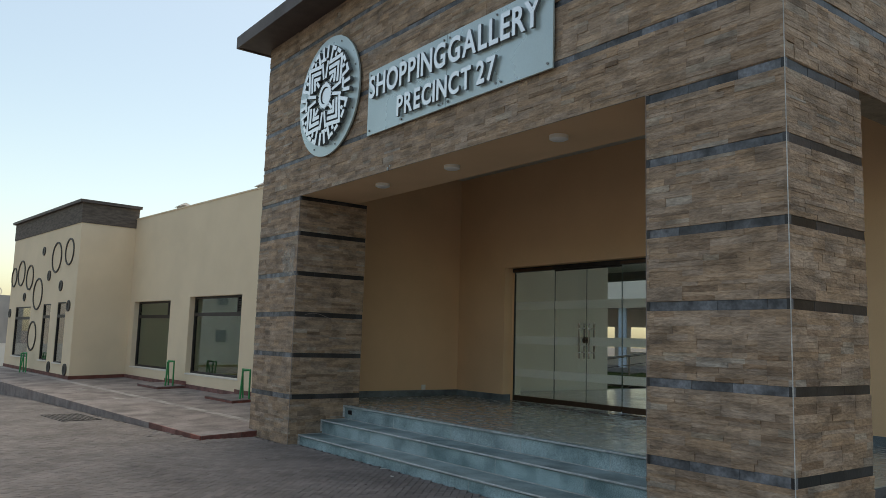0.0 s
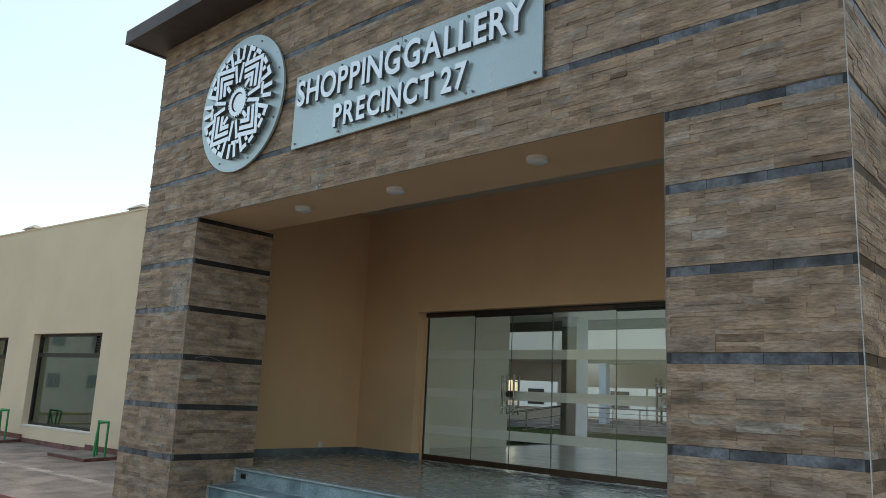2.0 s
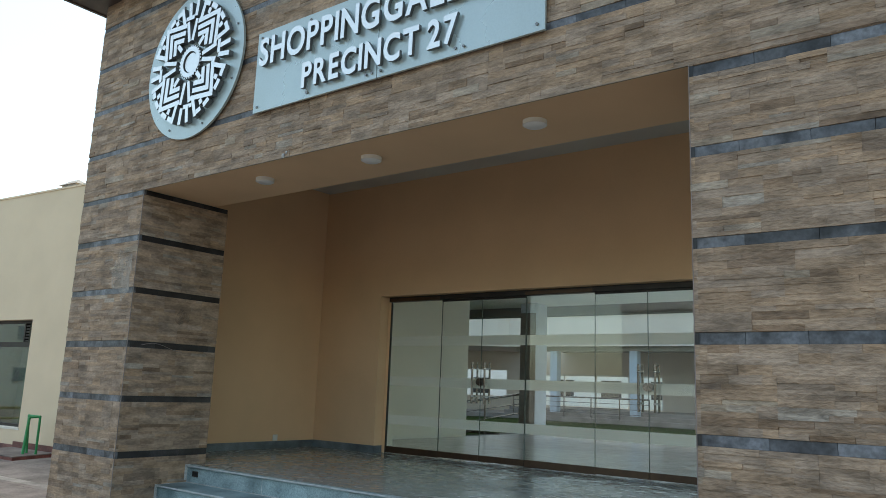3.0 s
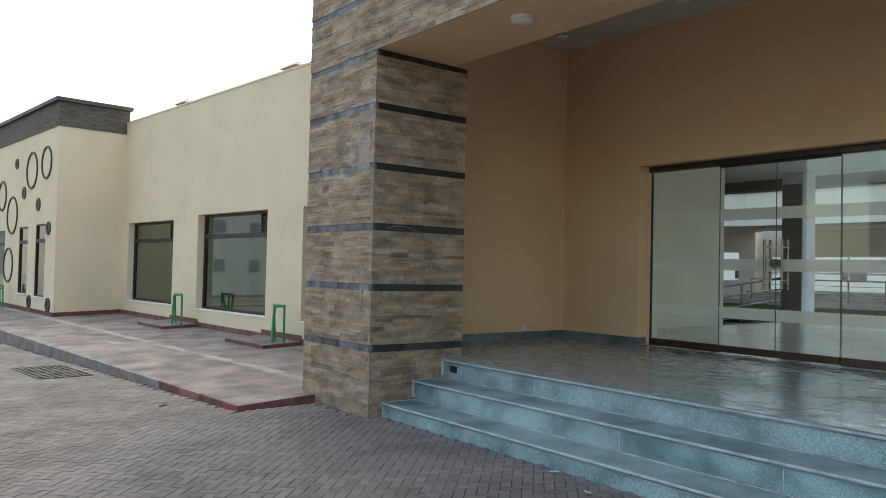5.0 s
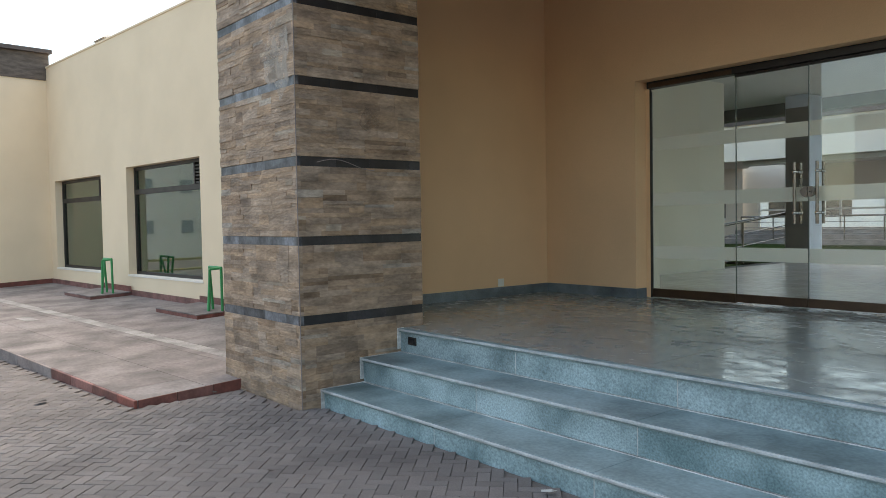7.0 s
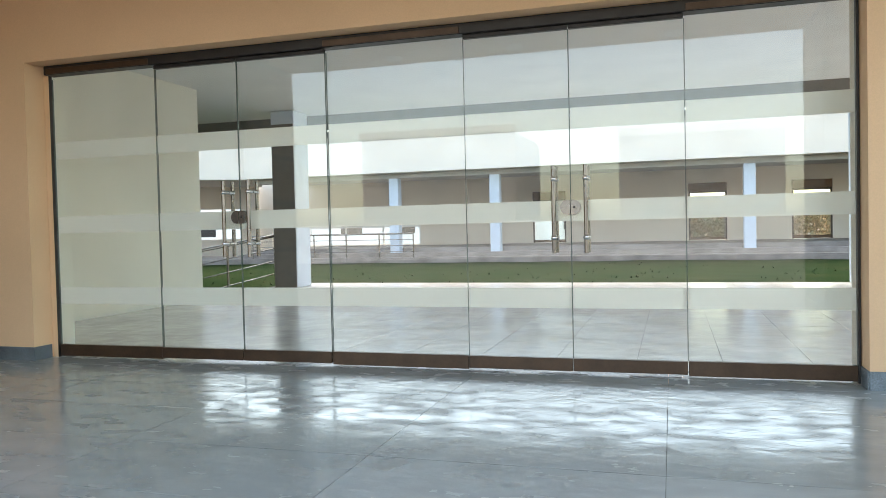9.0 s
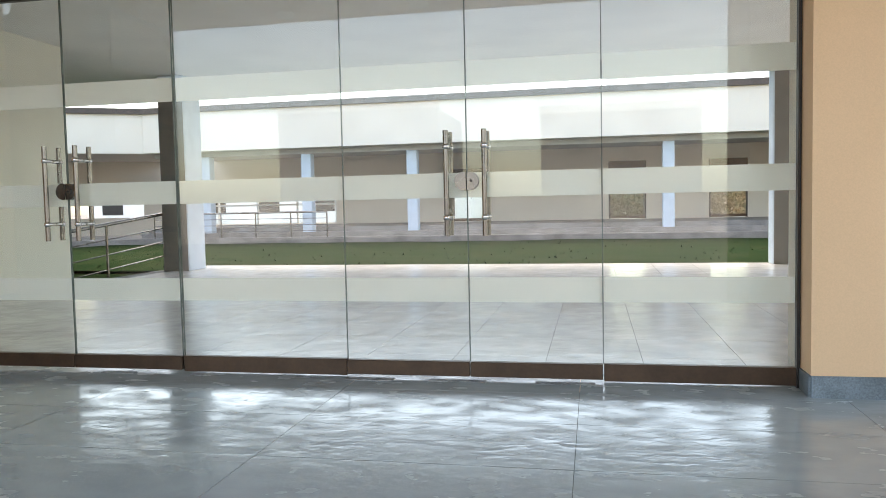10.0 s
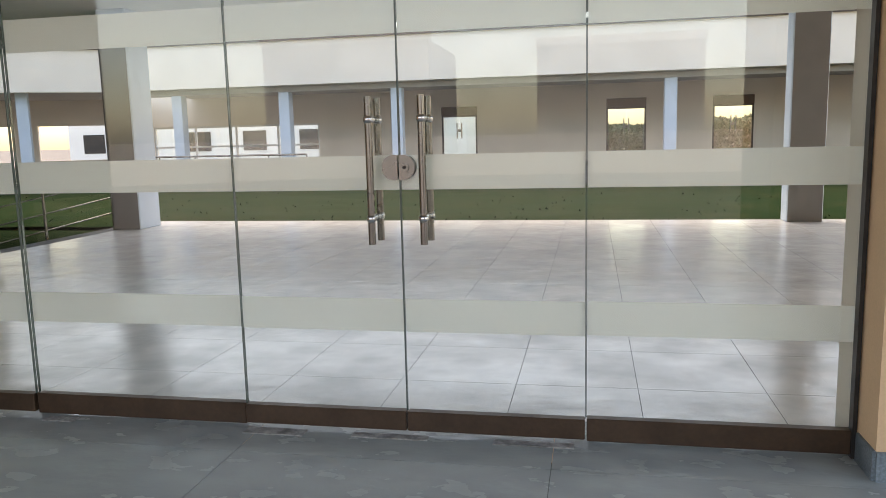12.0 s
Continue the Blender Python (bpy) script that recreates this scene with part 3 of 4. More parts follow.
for x0, x1, z0, z1 in holes[:3]:
    d = thing("glass_door", "double glass door under a dark brown shutter box in the far wall", "door", group="far glass doors")
    part("shutter_box", boxbm(x0, x1, 24.56, 24.74, z1 - 0.27, z1, 0.01), M_RAILBROWN, d, "dark brown shutter box")
    bm = bmesh.new()
    box(bm, x0, x0 + 0.05, 24.60, 24.66, z0, z1 - 0.272)
    box(bm, x1 - 0.05, x1, 24.60, 24.66, z0, z1 - 0.272)
    box(bm, x0 + 0.05, x1 - 0.05, 24.60, 24.66, z1 - 0.31, z1 - 0.272)
    part("frame", bm, M_FRAME, d)
    xm = (x0 + x1) / 2
    for side, a, b in ((-1, x0 + 0.052, xm - 0.004), (1, xm + 0.004, x1 - 0.052)):
        leaf = part("leaf", boxbm(a, b, 24.622, 24.63, z0 + 0.1, z1 - 0.312), M_FARGLASS, d)
        leaf.visible_shadow = False
        part("bottom_rail", boxbm(a, b, 24.61, 24.645, z0 + 0.01, z0 + 0.099), M_RAILBROWN, leaf)
        bm = bmesh.new()
        tube(bm, (xm + side * 0.07, 24.57, 1.6), (xm + side * 0.07, 24.57, 2.08), 0.018, 8)
        part("pull_handle", bm, M_STEEL, leaf)
    bm = bmesh.new()
    tube(bm, (xm, 24.60, 1.84), (xm, 24.621, 1.84), 0.05, 14)
    part("lock_case", bm, M_STEEL, d)
w = thing("window", "wide strip window with slim white mullions", "window")
bm = bmesh.new()
box(bm, -9.68, -3.84, 24.66, 24.72, 1.50, 1.56)
box(bm, -9.68, -3.84, 24.66, 24.72, 2.14, 2.20)
for x in (-9.68, -8.2, -6.75, -5.3, -3.9):
    box(bm, x, x + 0.06, 24.66, 24.72, 0.9, 1.50)
    box(bm, x, x + 0.06, 24.66, 24.72, 1.56, 2.14)
part("frame", bm, M_WHITE, w)
part("pane", boxbm(-9.62, -3.9, 24.685, 24.695, 0.9, 2.14), M_GLASS, w).visible_shadow = False
for x in (6.56, -0.24, -3.31, -6.41):
    c = thing("column", "pale blue painted square column of the far walkway", "column", group="far walkway columns")
    part("shaft", boxbm(x - 0.145, x + 0.145, 20.56, 20.85, 0.725 - 0.13, 2.93, 0.01), M_BLUECOL, c)
structure("trim_far_beam", boxbm(-8.0, 18, 20.54, 20.9, 2.932, 3.098), M_SOFFIT, "grey beam over the far walkway columns", "beam")
railing("terrace_railing", (-8.0, 20.4, 0.595), (-2.6, 20.2, 0.595), 0.7, 6, "brushed steel railing before the far terrace", 0.0)
# wing that turns towards the hall on the side
BEND = pose(-8.2, 20.2, 0, 0, 0, 30)
structure("wall_bend_fascia", boxbm(-18, 0.1, 0, 0.25, 3.08, 4.20), M_OFFWHITE, "off-white rendered fascia of the side walkway", "wall", BEND)
structure("trim_bend_coping", boxbm(-18, 0.1, -0.08, 0.3, 4.20, 4.36), M_ROOF, "dark coping on the side fascia", "coping", BEND)
structure("ceiling_bend", boxbm(-18, 0.6, 0.252, 4.4, 3.10, 3.28), M_SOFFIT, "grey soffit of the side walkway", "ceiling", BEND)
structure("wall_bend", wall_bm(-18, 0.4, 4.4, 4.65, 0.0, 3.3, [(-2.5, -0.2, 1.2, 2.3), (-6.5, -3.2, 1.0, 2.3)]), M_OFFWHITE, "off-white rendered wall of the side walkway", "wall", BEND)
structure("floor_bend", boxbm(-18, 0.4, -0.1, 4.4, 0.2, 0.6), M_TERRACE, "stone floor of the side walkway", "floor", BEND)
for x in (-2.2, -5.6):
    c = thing("column", "pale blue painted square column of the side walkway", "column", BEND @ pose(x, 0.55, 0), group="far walkway columns")
    part("shaft", boxbm(-0.145, 0.145, -0.145, 0.145, 0.6, 3.10, 0.01), M_BLUECOL, c)
# low scrub on the open land behind the far rooms
rng = random.Random(41)
bm = bmesh.new()
for i in range(16000):
    x = rng.uniform(-8, 22)
    top = 2.5 + 0.5 * noise.noise(Vector((x * 0.22, 3.1, 0))) + 0.35 * noise.noise(Vector((x * 0.9, 7.7, 0)))
    z = top * rng.random() ** 0.75
    y = 58 + rng.uniform(0, 3.0)
    q = pose(x, y, z, rng.uniform(0, 180), rng.uniform(0, 180), rng.uniform(0, 180))
    w = rng.uniform(0.12, 0.24)
    bm.faces.new([bm.verts.new(q @ Vector(c)) for c in ((-w, 0, 0), (0, -w * 0.6, 0.02), (w, 0, 0), (0, w * 0.6, 0.02))])
tagged(part("scrub", bm, M_LEAF), "dull green scrub on the open land", "bushes", kind="stuff")
# pale houses seen through the far strip windows
h = thing("house", "white rendered house beyond the far wing", "house", pose(-12, 42, 0))
part("wall", boxbm(-14, 14, 0, 8, -0.5, 5.5), M_WHITE, h)
for i in range(8):
    part("window", boxbm(-13 + 3.4 * i, -11.6 + 3.4 * i, -0.03, 0, 1.2, 2.3), M_DARK, h)

# ------------------------------------------------------------------ shop wing
PLAT = 0.0
UP0, UP1 = 4.62, -13.2
base = structure("pavement", boxbm(UP1, UP0 - 0.012, -2.875, 0.0, -1.6, PLAT - 0.012), M_WALKTILE, "grey-mauve tiled walkway beside the shops", "pavement", PAVE)
GAP = 0.6
x = UP1
while x < UP0 - 0.02:
    x1 = min(x + GAP, UP0 - 0.012)
    for y0, y1, mm in ((-2.875, -2.32, M_WALKTILE), (-2.32, -1.76, M_WALKTILE), (-1.76, -1.66, M_WALKTILE), (-1.66, -1.50, M_PALE), (-1.50, -0.75, M_WALKTILE), (-0.75, -0.01, M_WALKTILE)):
        part("tile", boxbm(x + 0.002, x1 - 0.002, y0 + 0.002, y1 - 0.002, PLAT - 0.014, PLAT), mm, base)
    x = x1
x = UP1
while x < UP0 - 0.01:
    x1 = min(x + 0.5, UP0)
    part("kerb_stone", boxbm(x + 0.003, x1 - 0.003, -2.90, -2.876, -1.5, PLAT + 0.002, 0.003), M_REDTILE if x > 2.6 else M_KERB, base)
    x = x1
y = -2.87
while y < -0.02:
    part("kerb_tile", boxbm(UP0 - 0.011, UP0, y + 0.003, y + 0.297, -0.3, PLAT + 0.002, 0.002), M_REDTILE, base)
    y += 0.3
for x, y, w in ((-1.2, -2.1, 0.5), (-3.6, -2.1, 0.5), (2.6, -0.95, 0.5)):
    part("tile", boxbm(x, x + w, y, y + 0.16, PLAT, PLAT + 0.003), M_PALE, base, "pale replacement tile")

WHOLES = [(1.13, 3.65, 0.53, 2.31), (-2.52, 0.05, 0.53, 2.31), (-5.99, -3.62, 0.54, 2.25)]
structure("wall_shop", wall_bm(-6.3, 4.3, 0.0, 0.3, -0.6, 4.52, WHOLES), M_CREAM, "cream rendered shop wall with big windows", "wall", WING)
structure("trim_parapet", boxbm(-6.3, 4.3, -0.015, 0.32, 4.52, 4.55), M_CREAM, "thin cream coping on the shop parapet", "coping", WING)
structure("baseboard_shop", boxbm(-6.29, 4.3, -0.016, -0.003, PLAT, PLAT + 0.09), M_REDTILE, "maroon tile skirting of the shop wall", "skirting", PAVE)


def shop_window(x0, x1, y, z0, z1, m, louvre=True):
    t = thing("shop_window", "large green-tinted shop window with a dark bronze frame", "window", m, group="shop windows")
    f = 0.05 if louvre else 0.032
    bm = bmesh.new()
    box(bm, x0, x0 + f, y, y + 0.07, z0, z1)
    box(bm, x1 - f, x1, y, y + 0.07, z0, z1)
    box(bm, x0 + f, x1 - f, y, y + 0.07, z0, z0 + f)
    box(bm, x0 + f, x1 - f, y, y + 0.07, z1 - f, z1)
    zt = z1 - (z1 - z0) * 0.23
    box(bm, x0 + f, x1 - f, y, y + 0.07, zt - 0.04, zt + 0.04)
    part("frame", bm, M_FRAME, t)
    part("pane", boxbm(x0 + f, x1 - f, y + 0.03, y + 0.04, z0 + f, zt - 0.04), M_WINGLASS if louvre else M_RINGGLASS, t).visible_shadow = False
    part("top_pane", boxbm(x0 + f, x1 - f - (0.4 if louvre else 0), y + 0.03, y + 0.04, zt + 0.04, z1 - f), M_WINGLASS if louvre else M_RINGGLASS, t).visible_shadow = False
    if louvre:
        part("mullion", boxbm(x1 - f - 0.4, x1 - f - 0.36, y, y + 0.07, zt + 0.04, z1 - f), M_FRAME, t)
        n = 6
        for i in range(n):
            zz = zt + 0.05 + (z1 - f - zt - 0.06) * i / n
            part("slat", boxbm(x1 - f - 0.36, x1 - f, y + 0.01, y + 0.05, zz, zz + 0.025), M_FRAME, t)
    part("sill", boxbm(x0 - 0.02, x1 + 0.02, y - (0.14 if louvre else 0.05), y - 0.001, z0 - 0.03, z0 + 0.004, 0.004), M_OFFWHITE, t, "pale stone sill")
    return t


for x0, x1, z0, z1 in WHOLES:
    shop_window(x0, x1, 0.13, z0, z1, WING)
# dim shop rooms behind the windows
bm = bmesh.new()
box(bm, -6.3, 4.3, 4.0, 4.2, -0.2, 4.4)
box(bm, -6.3, 4.3, 0.3, 4.0, -0.2, 0.1)
structure("wall_shop_inner", bm, M_OFFWHITE, "off-white back wall and floor of the shops", "wall", WING)
structure("ceiling_shop", boxbm(-6.3, 4.3, 0.302, 3.998, 3.0, 3.2), M_WHITE, "white shop ceiling", "ceiling", WING)

# thresholds with green frames
def threshold(x):
    t = thing("threshold_slab", "low maroon-edged tiled slab against the shop wall", "slab", PAVE, group="shop thresholds")
    part("top", boxbm(x - 0.6, x + 0.6, -0.68, -0.018, PLAT + 0.045, PLAT + 0.06, 0.002), M_WALKTILE, t)
    part("edge", boxbm(x - 0.595, x + 0.595, -0.675, -0.018, PLAT, PLAT + 0.045), M_REDTILE, t)
    part("upstand", boxbm(x - 0.6, x + 0.6, -0.03, -0.0165, PLAT + 0.06, PLAT + 0.15), M_REDTILE, t)


def green_frame(x, y, z):
    t = thing("bike_rack", "green painted tubular steel rack on the walkway", "rack", PAVE @ pose(x, y, z), group="green racks")
    for nm, a, b in (("top_bar", (-0.16, 0, 0.56), (0.16, 0, 0.56)), ("top_bar", (0.12, 0, 0.555), (0.08, -0.12, 0.55)), ("leg", (-0.12, 0, 0.0), (-0.155, 0, 0.56)), ("leg", (0.13, 0, 0.0), (0.155, 0, 0.56)),
                     ("leg", (0.0, -0.12, 0.0), (0.08, -0.12, 0.55)), ("leg", (-0.02, -0.12, 0.0), (-0.14, 0, 0.54))):
        bm = bmesh.new()
        tube(bm, a, b, 0.018, 10)
        part(nm, bm, M_GREEN, t, smooth=True)


for x in (0.6, -3.0):
    threshold(x)
    green_frame(x + 0.42, -0.3, PLAT + 0.06)
green_frame(-9.7, -1.62, PLAT)

# projecting shop with rings
FX0, FX1, FV = -13.0, -6.3, -1.42
FH = [(-12.15, -10.45, 0.6, 2.11), (-9.15, -8.4, 0.58, 2.16), (-7.78, -7.03, 0.56, 2.19)]
structure("wall_ring_shop", wall_bm(FX0, FX1, FV, FV + 0.3, -0.6, 4.28, FH), M_CREAM, "cream rendered shop front with dark rings", "wall", WING)
structure("wall_ring_shop_side", boxbm(FX1 - 0.3, FX1, FV + 0.3, 5, -0.6, 4.28), M_CREAM, "cream rendered side wall of the projecting shop", "wall", WING)
structure("wall_ring_shop_end", boxbm(FX0, FX0 + 0.3, FV + 0.302, 5, -1.0, 4.28), M_CREAM, "cream rendered end wall of the projecting shop", "wall", WING)
bm = bmesh.new()
box(bm, FX0 - 0.02, FX1 + 0.02, FV - 0.02, 0.06, 4.282, 4.81)
structure("wall_ring_shop_band", bm, M_BROWNCAP, "brown stone parapet band of the projecting shop", "wall", WING)
structure("trim_ring_coping", boxbm(FX0 - 0.1, FX1 + 0.1, FV - 0.1, 0.1, 4.812, 4.89), M_ROOF, "dark projecting coping", "coping", WING)
bm = bmesh.new()
box(bm, FX0, FX1, FV - 0.016, FV - 0.003, PLAT, PLAT + 0.09)
box(bm, FX1 + 0.003, FX1 + 0.014, FV - 0.016, -0.017, PLAT, PLAT + 0.09)
structure("baseboard_ring_shop", bm, M_REDTILE, "maroon tile skirting of the projecting shop", "skirting", PAVE)
for x0, x1, z0, z1 in FH:
    shop_window(x0, x1, FV + 0.012, z0, z1, WING, louvre=False)
structure("wall_ring_inner", boxbm(FX0 + 0.3, FX1 - 0.3, 2.0, 2.2, -0.2, 4.2), M_OFFWHITE, "off-white back wall of the projecting shop", "wall", WING)
structure("ceiling_ring", boxbm(FX0 + 0.3, FX1 - 0.3, FV + 0.302, 1.998, 3.0, 3.2), M_WHITE, "white ceiling of the projecting shop", "ceiling", WING)


def ring(x, z, r):
    big = r > 0.25
    t = thing("wall_ring", "dark round ring fixed on the cream wall" if big else "small dark round stud on the cream wall", "ring", WING @ pose(x, FV, z, 90), group="wall rings")
    bm = bmesh.new()
    r = r * 0.93
    ri, n = (r - 0.046 if big else r * 0.5), 36
    prof = [(ri, 0.0), (ri, 0.022), (ri + 0.006, 0.028), (r - 0.006, 0.028), (r, 0.022), (r, 0.0)]
    loops = [[bm.verts.new((p * math.cos(math.tau * i / n), p * math.sin(math.tau * i / n), q)) for p, q in prof] for i in range(n)]
    for i in range(n):
        a, b = loops[i], loops[(i + 1) % n]
        for k in range(5):
            bm.faces.new((a[k], a[k + 1], b[k + 1], b[k]))
    part("rim", bm, M_RING, t, smooth=True)
    if not big:
        bm = bmesh.new()
        tube(bm, (0, 0, 0.0), (0, 0, 0.015), ri, 20)
        part("cap", bm, M_FRAME, t)


for x, z, r in ((7.09, 3.55, 0.40), (8.21, 3.46, 0.47), (9.52, 3.72, 0.14), (8.81, 2.97, 0.16), (7.62, 2.64, 0.16), (9.80, 2.47, 0.51), (10.81, 3.0, 0.42),
                (11.81, 3.17, 0.44), (12.65, 3.07, 0.34), (11.23, 2.41, 0.14), (10.03, 1.24, 0.47), (6.80, 2.08, 0.16), (8.11, 0.42, 0.16), (6.67, 0.41, 0.17), (12.8, 1.92, 0.15)):
    ring(-x, z, r)

# ------------------------------------------------------------------ far house, boundary wall and street beyond the walkway
house = thing("house", "grey rendered two-storey house with an outside spiral stair", "house", pose(-52, 1.3, -0.85))
part("wall", boxbm(-9, 0, -14, -0.4, -1.0, 0.0), M_HOUSE, house)
part("wall", boxbm(-9, 0, -14, -0.4, 0, 6.7), M_HOUSE, house)
part("parapet", boxbm(-0.2, 0.06, -14, -0.4, 6.7, 6.85), M_HOUSE, house)
for y0, y1, z0, z1 in ((-4.3, -2.55, 2.7, 4.75), (-1.75, -0.95, 4.0, 4.7), (-4.0, -2.6, 0.9, 1.7), (-1.6, -0.5, 1.3, 1.75)):
    wdw = part("window", boxbm(0.0, 0.05, y0, y1, z0, z1), M_DARK, house)
    bm = bmesh.new()
    box(bm, 0.051, 0.09, y0 - 0.06, y1 + 0.06, z0 - 0.06, z0)
    box(bm, 0.051, 0.09, y0 - 0.06, y1 + 0.06, z1, z1 + 0.06)
    box(bm, 0.051, 0.09, y0 - 0.06, y0, z0, z1)
    box(bm, 0.051, 0.09, y1, y1 + 0.06, z0, z1)
    box(bm, 0.051, 0.09, (y0 + y1) / 2 - 0.03, (y0 + y1) / 2 + 0.03, z0, z1)
    part("frame", bm, M_WHITE, wdw)
part("tower", boxbm(-4, -0.3, 0.6, 1.3, -1, 6.8), M_HOUSE, house)
part("balcony", boxbm(-3, -0.2, -0.398, 0.598, 2.6, 2.75), M_HOUSE, house)
part("recess", boxbm(-3, -1.2, -0.398, 0.598, 2.75, 5.2), M_DARK, house)
stair = bmesh.new()
for i in range(32):
    a = i * 0.38
    box(stair, 0.05, 0.75, -0.12, 0.12, 0.19 * i, 0.19 * i + 0.04, pose(0.9, 0.7, 0, 0, 0, math.degrees(a)))
part("stair_treads", stair, M_HOUSE, house)
stair = bmesh.new()
tube(stair, (0.9, 0.7, 0), (0.9, 0.7, 6.7), 0.05, 8)
prev = None
for i in range(68):
    a = i * 0.171
    p = Vector((0.9 + 0.75 * math.cos(a), 0.7 + 0.75 * math.sin(a), 0.9 + 0.0855 * i))
    if prev is not None:
        tube(stair, prev, p, 0.025, 6)
    prev = p
part("stair_rail", stair, M_HOUSE, house)
for y0, y1, z0, dpt in ((-2.5, -1.6, 6.0, 0.3), (-1.05, -0.55, 6.0, 0.3), (-1.0, -0.6, 2.2, 0.25)):
    part("ledge", boxbm(0.001, dpt, y0, y1, z0, z0 + 0.16), M_GREYPAINT_SHADE, house, "dark grey wall ledge")
bm = bmesh.new()
box(bm, 0.091, 0.5, -1.85, -0.41, 1.83, 2.02)
box(bm, 0.091, 0.5, -1.85, -1.68, 1.0, 1.829)
box(bm, 0.091, 0.5, -0.43, -0.41, 1.0, 1.829)
part("window_surround", bm, M_WHITE, house, "white window surround")
house3 = thing("house", "pale rendered two-storey house along the street", "house", pose(-54, -24, -0.9))
part("wall", boxbm(-9, 0, -16, 7, -1, 8.2), M_OFFWHITE, house3)
part("parapet", boxbm(-0.3, 0.1, -16, 7, 8.2, 8.6), M_WHITE, house3)
for i in range(6):
    for z in (1.6, 5.0):
        part("window", boxbm(0, 0.05, -14.5 + 3.6 * i, -13.4 + 3.6 * i, z, z + 1.1), M_WINGLASS_DARK, house3)
house2 = thing("house", "low pale house behind the boundary wall", "house", pose(-62, 5, -0.9))
part("wall", boxbm(-6, 0, -4, 20, -1, 5.0), M_HOUSE, house2)
part("window", boxbm(0, 0.05, -3, -2, 3.0, 4.2), M_DARK, house2)
part("window", boxbm(0, 0.05, 0, 1.5, 3.0, 4.2), M_DARK, house2)
structure("wall_boundary", boxbm(-49.2, -49, -40, 40, -1.8, 0.4), M_OFFWHITE, "pale rendered boundary wall along the street", "wall")
structure("road", boxbm(-47, -36, -60, 60, -1.75, -1.2), M_GROUND, "dusty road beyond the walkway", "road")
structure("kerb", boxbm(-36, -35.7, -60, 60, -1.75, -1.12), M_YELLOW, "yellow painted kerb of the road", "kerb")
structure("kerb_far", boxbm(-47.3, -47, -60, 60, -1.75, -1.05), M_YELLOW, "yellow painted kerb of the road", "kerb")

# houses over the street, behind the walker, that the glass mirrors
for x, w, hgt, lab in ((-8, 9, 6.6, "pale two-storey house across the street"), (6, 8, 6.0, "pale two-storey house across the street"), (20, 10, 6.8, "pale two-storey house across the street")):
    hh = thing("house", lab, "house", pose(x, -32, 0), group="houses across the street")
    part("wall", boxbm(-w / 2, w / 2, -8, 0, -0.3, hgt), M_HOUSE, hh)
    part("parapet", boxbm(-w / 2 - 0.1, w / 2 + 0.1, -0.3, 0.12, hgt, hgt + 0.4), M_WHITE, hh)
    for i in range(3):
        for z in (1.0, 4.0):
            part("window", boxbm(-w / 2 + 1 + i * 2.6, -w / 2 + 2.3 + i * 2.6, 0.0, 0.06, z, z + 1.3), M_WINGLASS_DARK, hh)
structure("wall_street", boxbm(-40, 40, -26.2, -26, -0.3, 1.7), M_OFFWHITE, "pale rendered wall across the street", "wall")

# ------------------------------------------------------------------ sign, emblem, lamps
def glyph(ch, size, depth):
    cu = bpy.data.curves.new("glyph", "FONT")
    cu.body, cu.size, cu.extrude, cu.offset = ch, size, depth / 2, 0.009
    cu.resolution_u = 4
    ob = bpy.data.objects.new("glyph", cu)
    scene.collection.objects.link(ob)
    me = bpy.data.meshes.new_from_object(ob.evaluated_get(bpy.context.evaluated_depsgraph_get()))
    bpy.data.objects.remove(ob)
    return me


sign = thing("sign_board", "grey-green metal signboard with raised white capital letters", "sign", pose(0, -0.035, 0))
for a, b in ((1.81, 3.387), (3.393, 4.97)):
    part("board", boxbm(a, b, -0.012, 0.012, 3.915, 4.725, 0.003), M_SIGN, sign)
for x in (1.87, 2.55, 3.34, 3.44, 4.2, 4.91):
    for z in (3.97, 4.67):
        bm = bmesh.new()
        tube(bm, (x, -0.022, z), (x, -0.012, z), 0.012, 10)
        part("bolt", bm, M_STEEL, sign)


def lettering(text, x0, x1, z, height, gaps):
    me0 = glyph("H", 1.0, 0.03)
    cap = max(v.co.y for v in me0.vertices)
    bpy.data.meshes.remove(me0)
    size = height / cap
    made, x = [], 0.0
    for ch in text:
        if ch == " ":
            x += gaps
            continue
        me = glyph(ch, size, 0.032)
        lo, hi = min(v.co.x for v in me.vertices), max(v.co.x for v in me.vertices)
        made.append((ch, me, x - lo))
        x += hi - lo + (-0.025 if ch == "R" and text[0] == "S" else 0.036)
    k = (x1 - x0) / (x - 0.036)
    for ch, me, dx in made:
        me.materials.clear()
        me.materials.append(M_LETTER)
        me.materials.append(M_LETTERSHADE)
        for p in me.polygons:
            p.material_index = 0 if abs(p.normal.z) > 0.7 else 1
        ob = new("letter", me)
        ob.parent = sign
        ob.matrix_basis = Matrix.Translation((x0 + dx * k, -0.042, z)) @ pose(0, 0, 0, 90) @ Matrix.Diagonal((k, 1, 1, 1))
        ob["label"] = "raised white letter " + ch


lettering("SHOPPING GALLERY", 1.90, 4.85, 4.36, 0.262, 0.02)
lettering("PRECINCT 27", 2.52, 4.24, 4.01, 0.225, 0.07)

emblem = thing("emblem", "round grey-green emblem plate with raised white geometric relief", "emblem", pose(0.76, -0.035, 4.68, 90))
bm = bmesh.new()
bmesh.ops.create_cone(bm, cap_ends=True, segments=72, radius1=0.82, radius2=0.82, depth=0.024)
part("plate", bm, M_SIGN, emblem)


lift = [0.0]


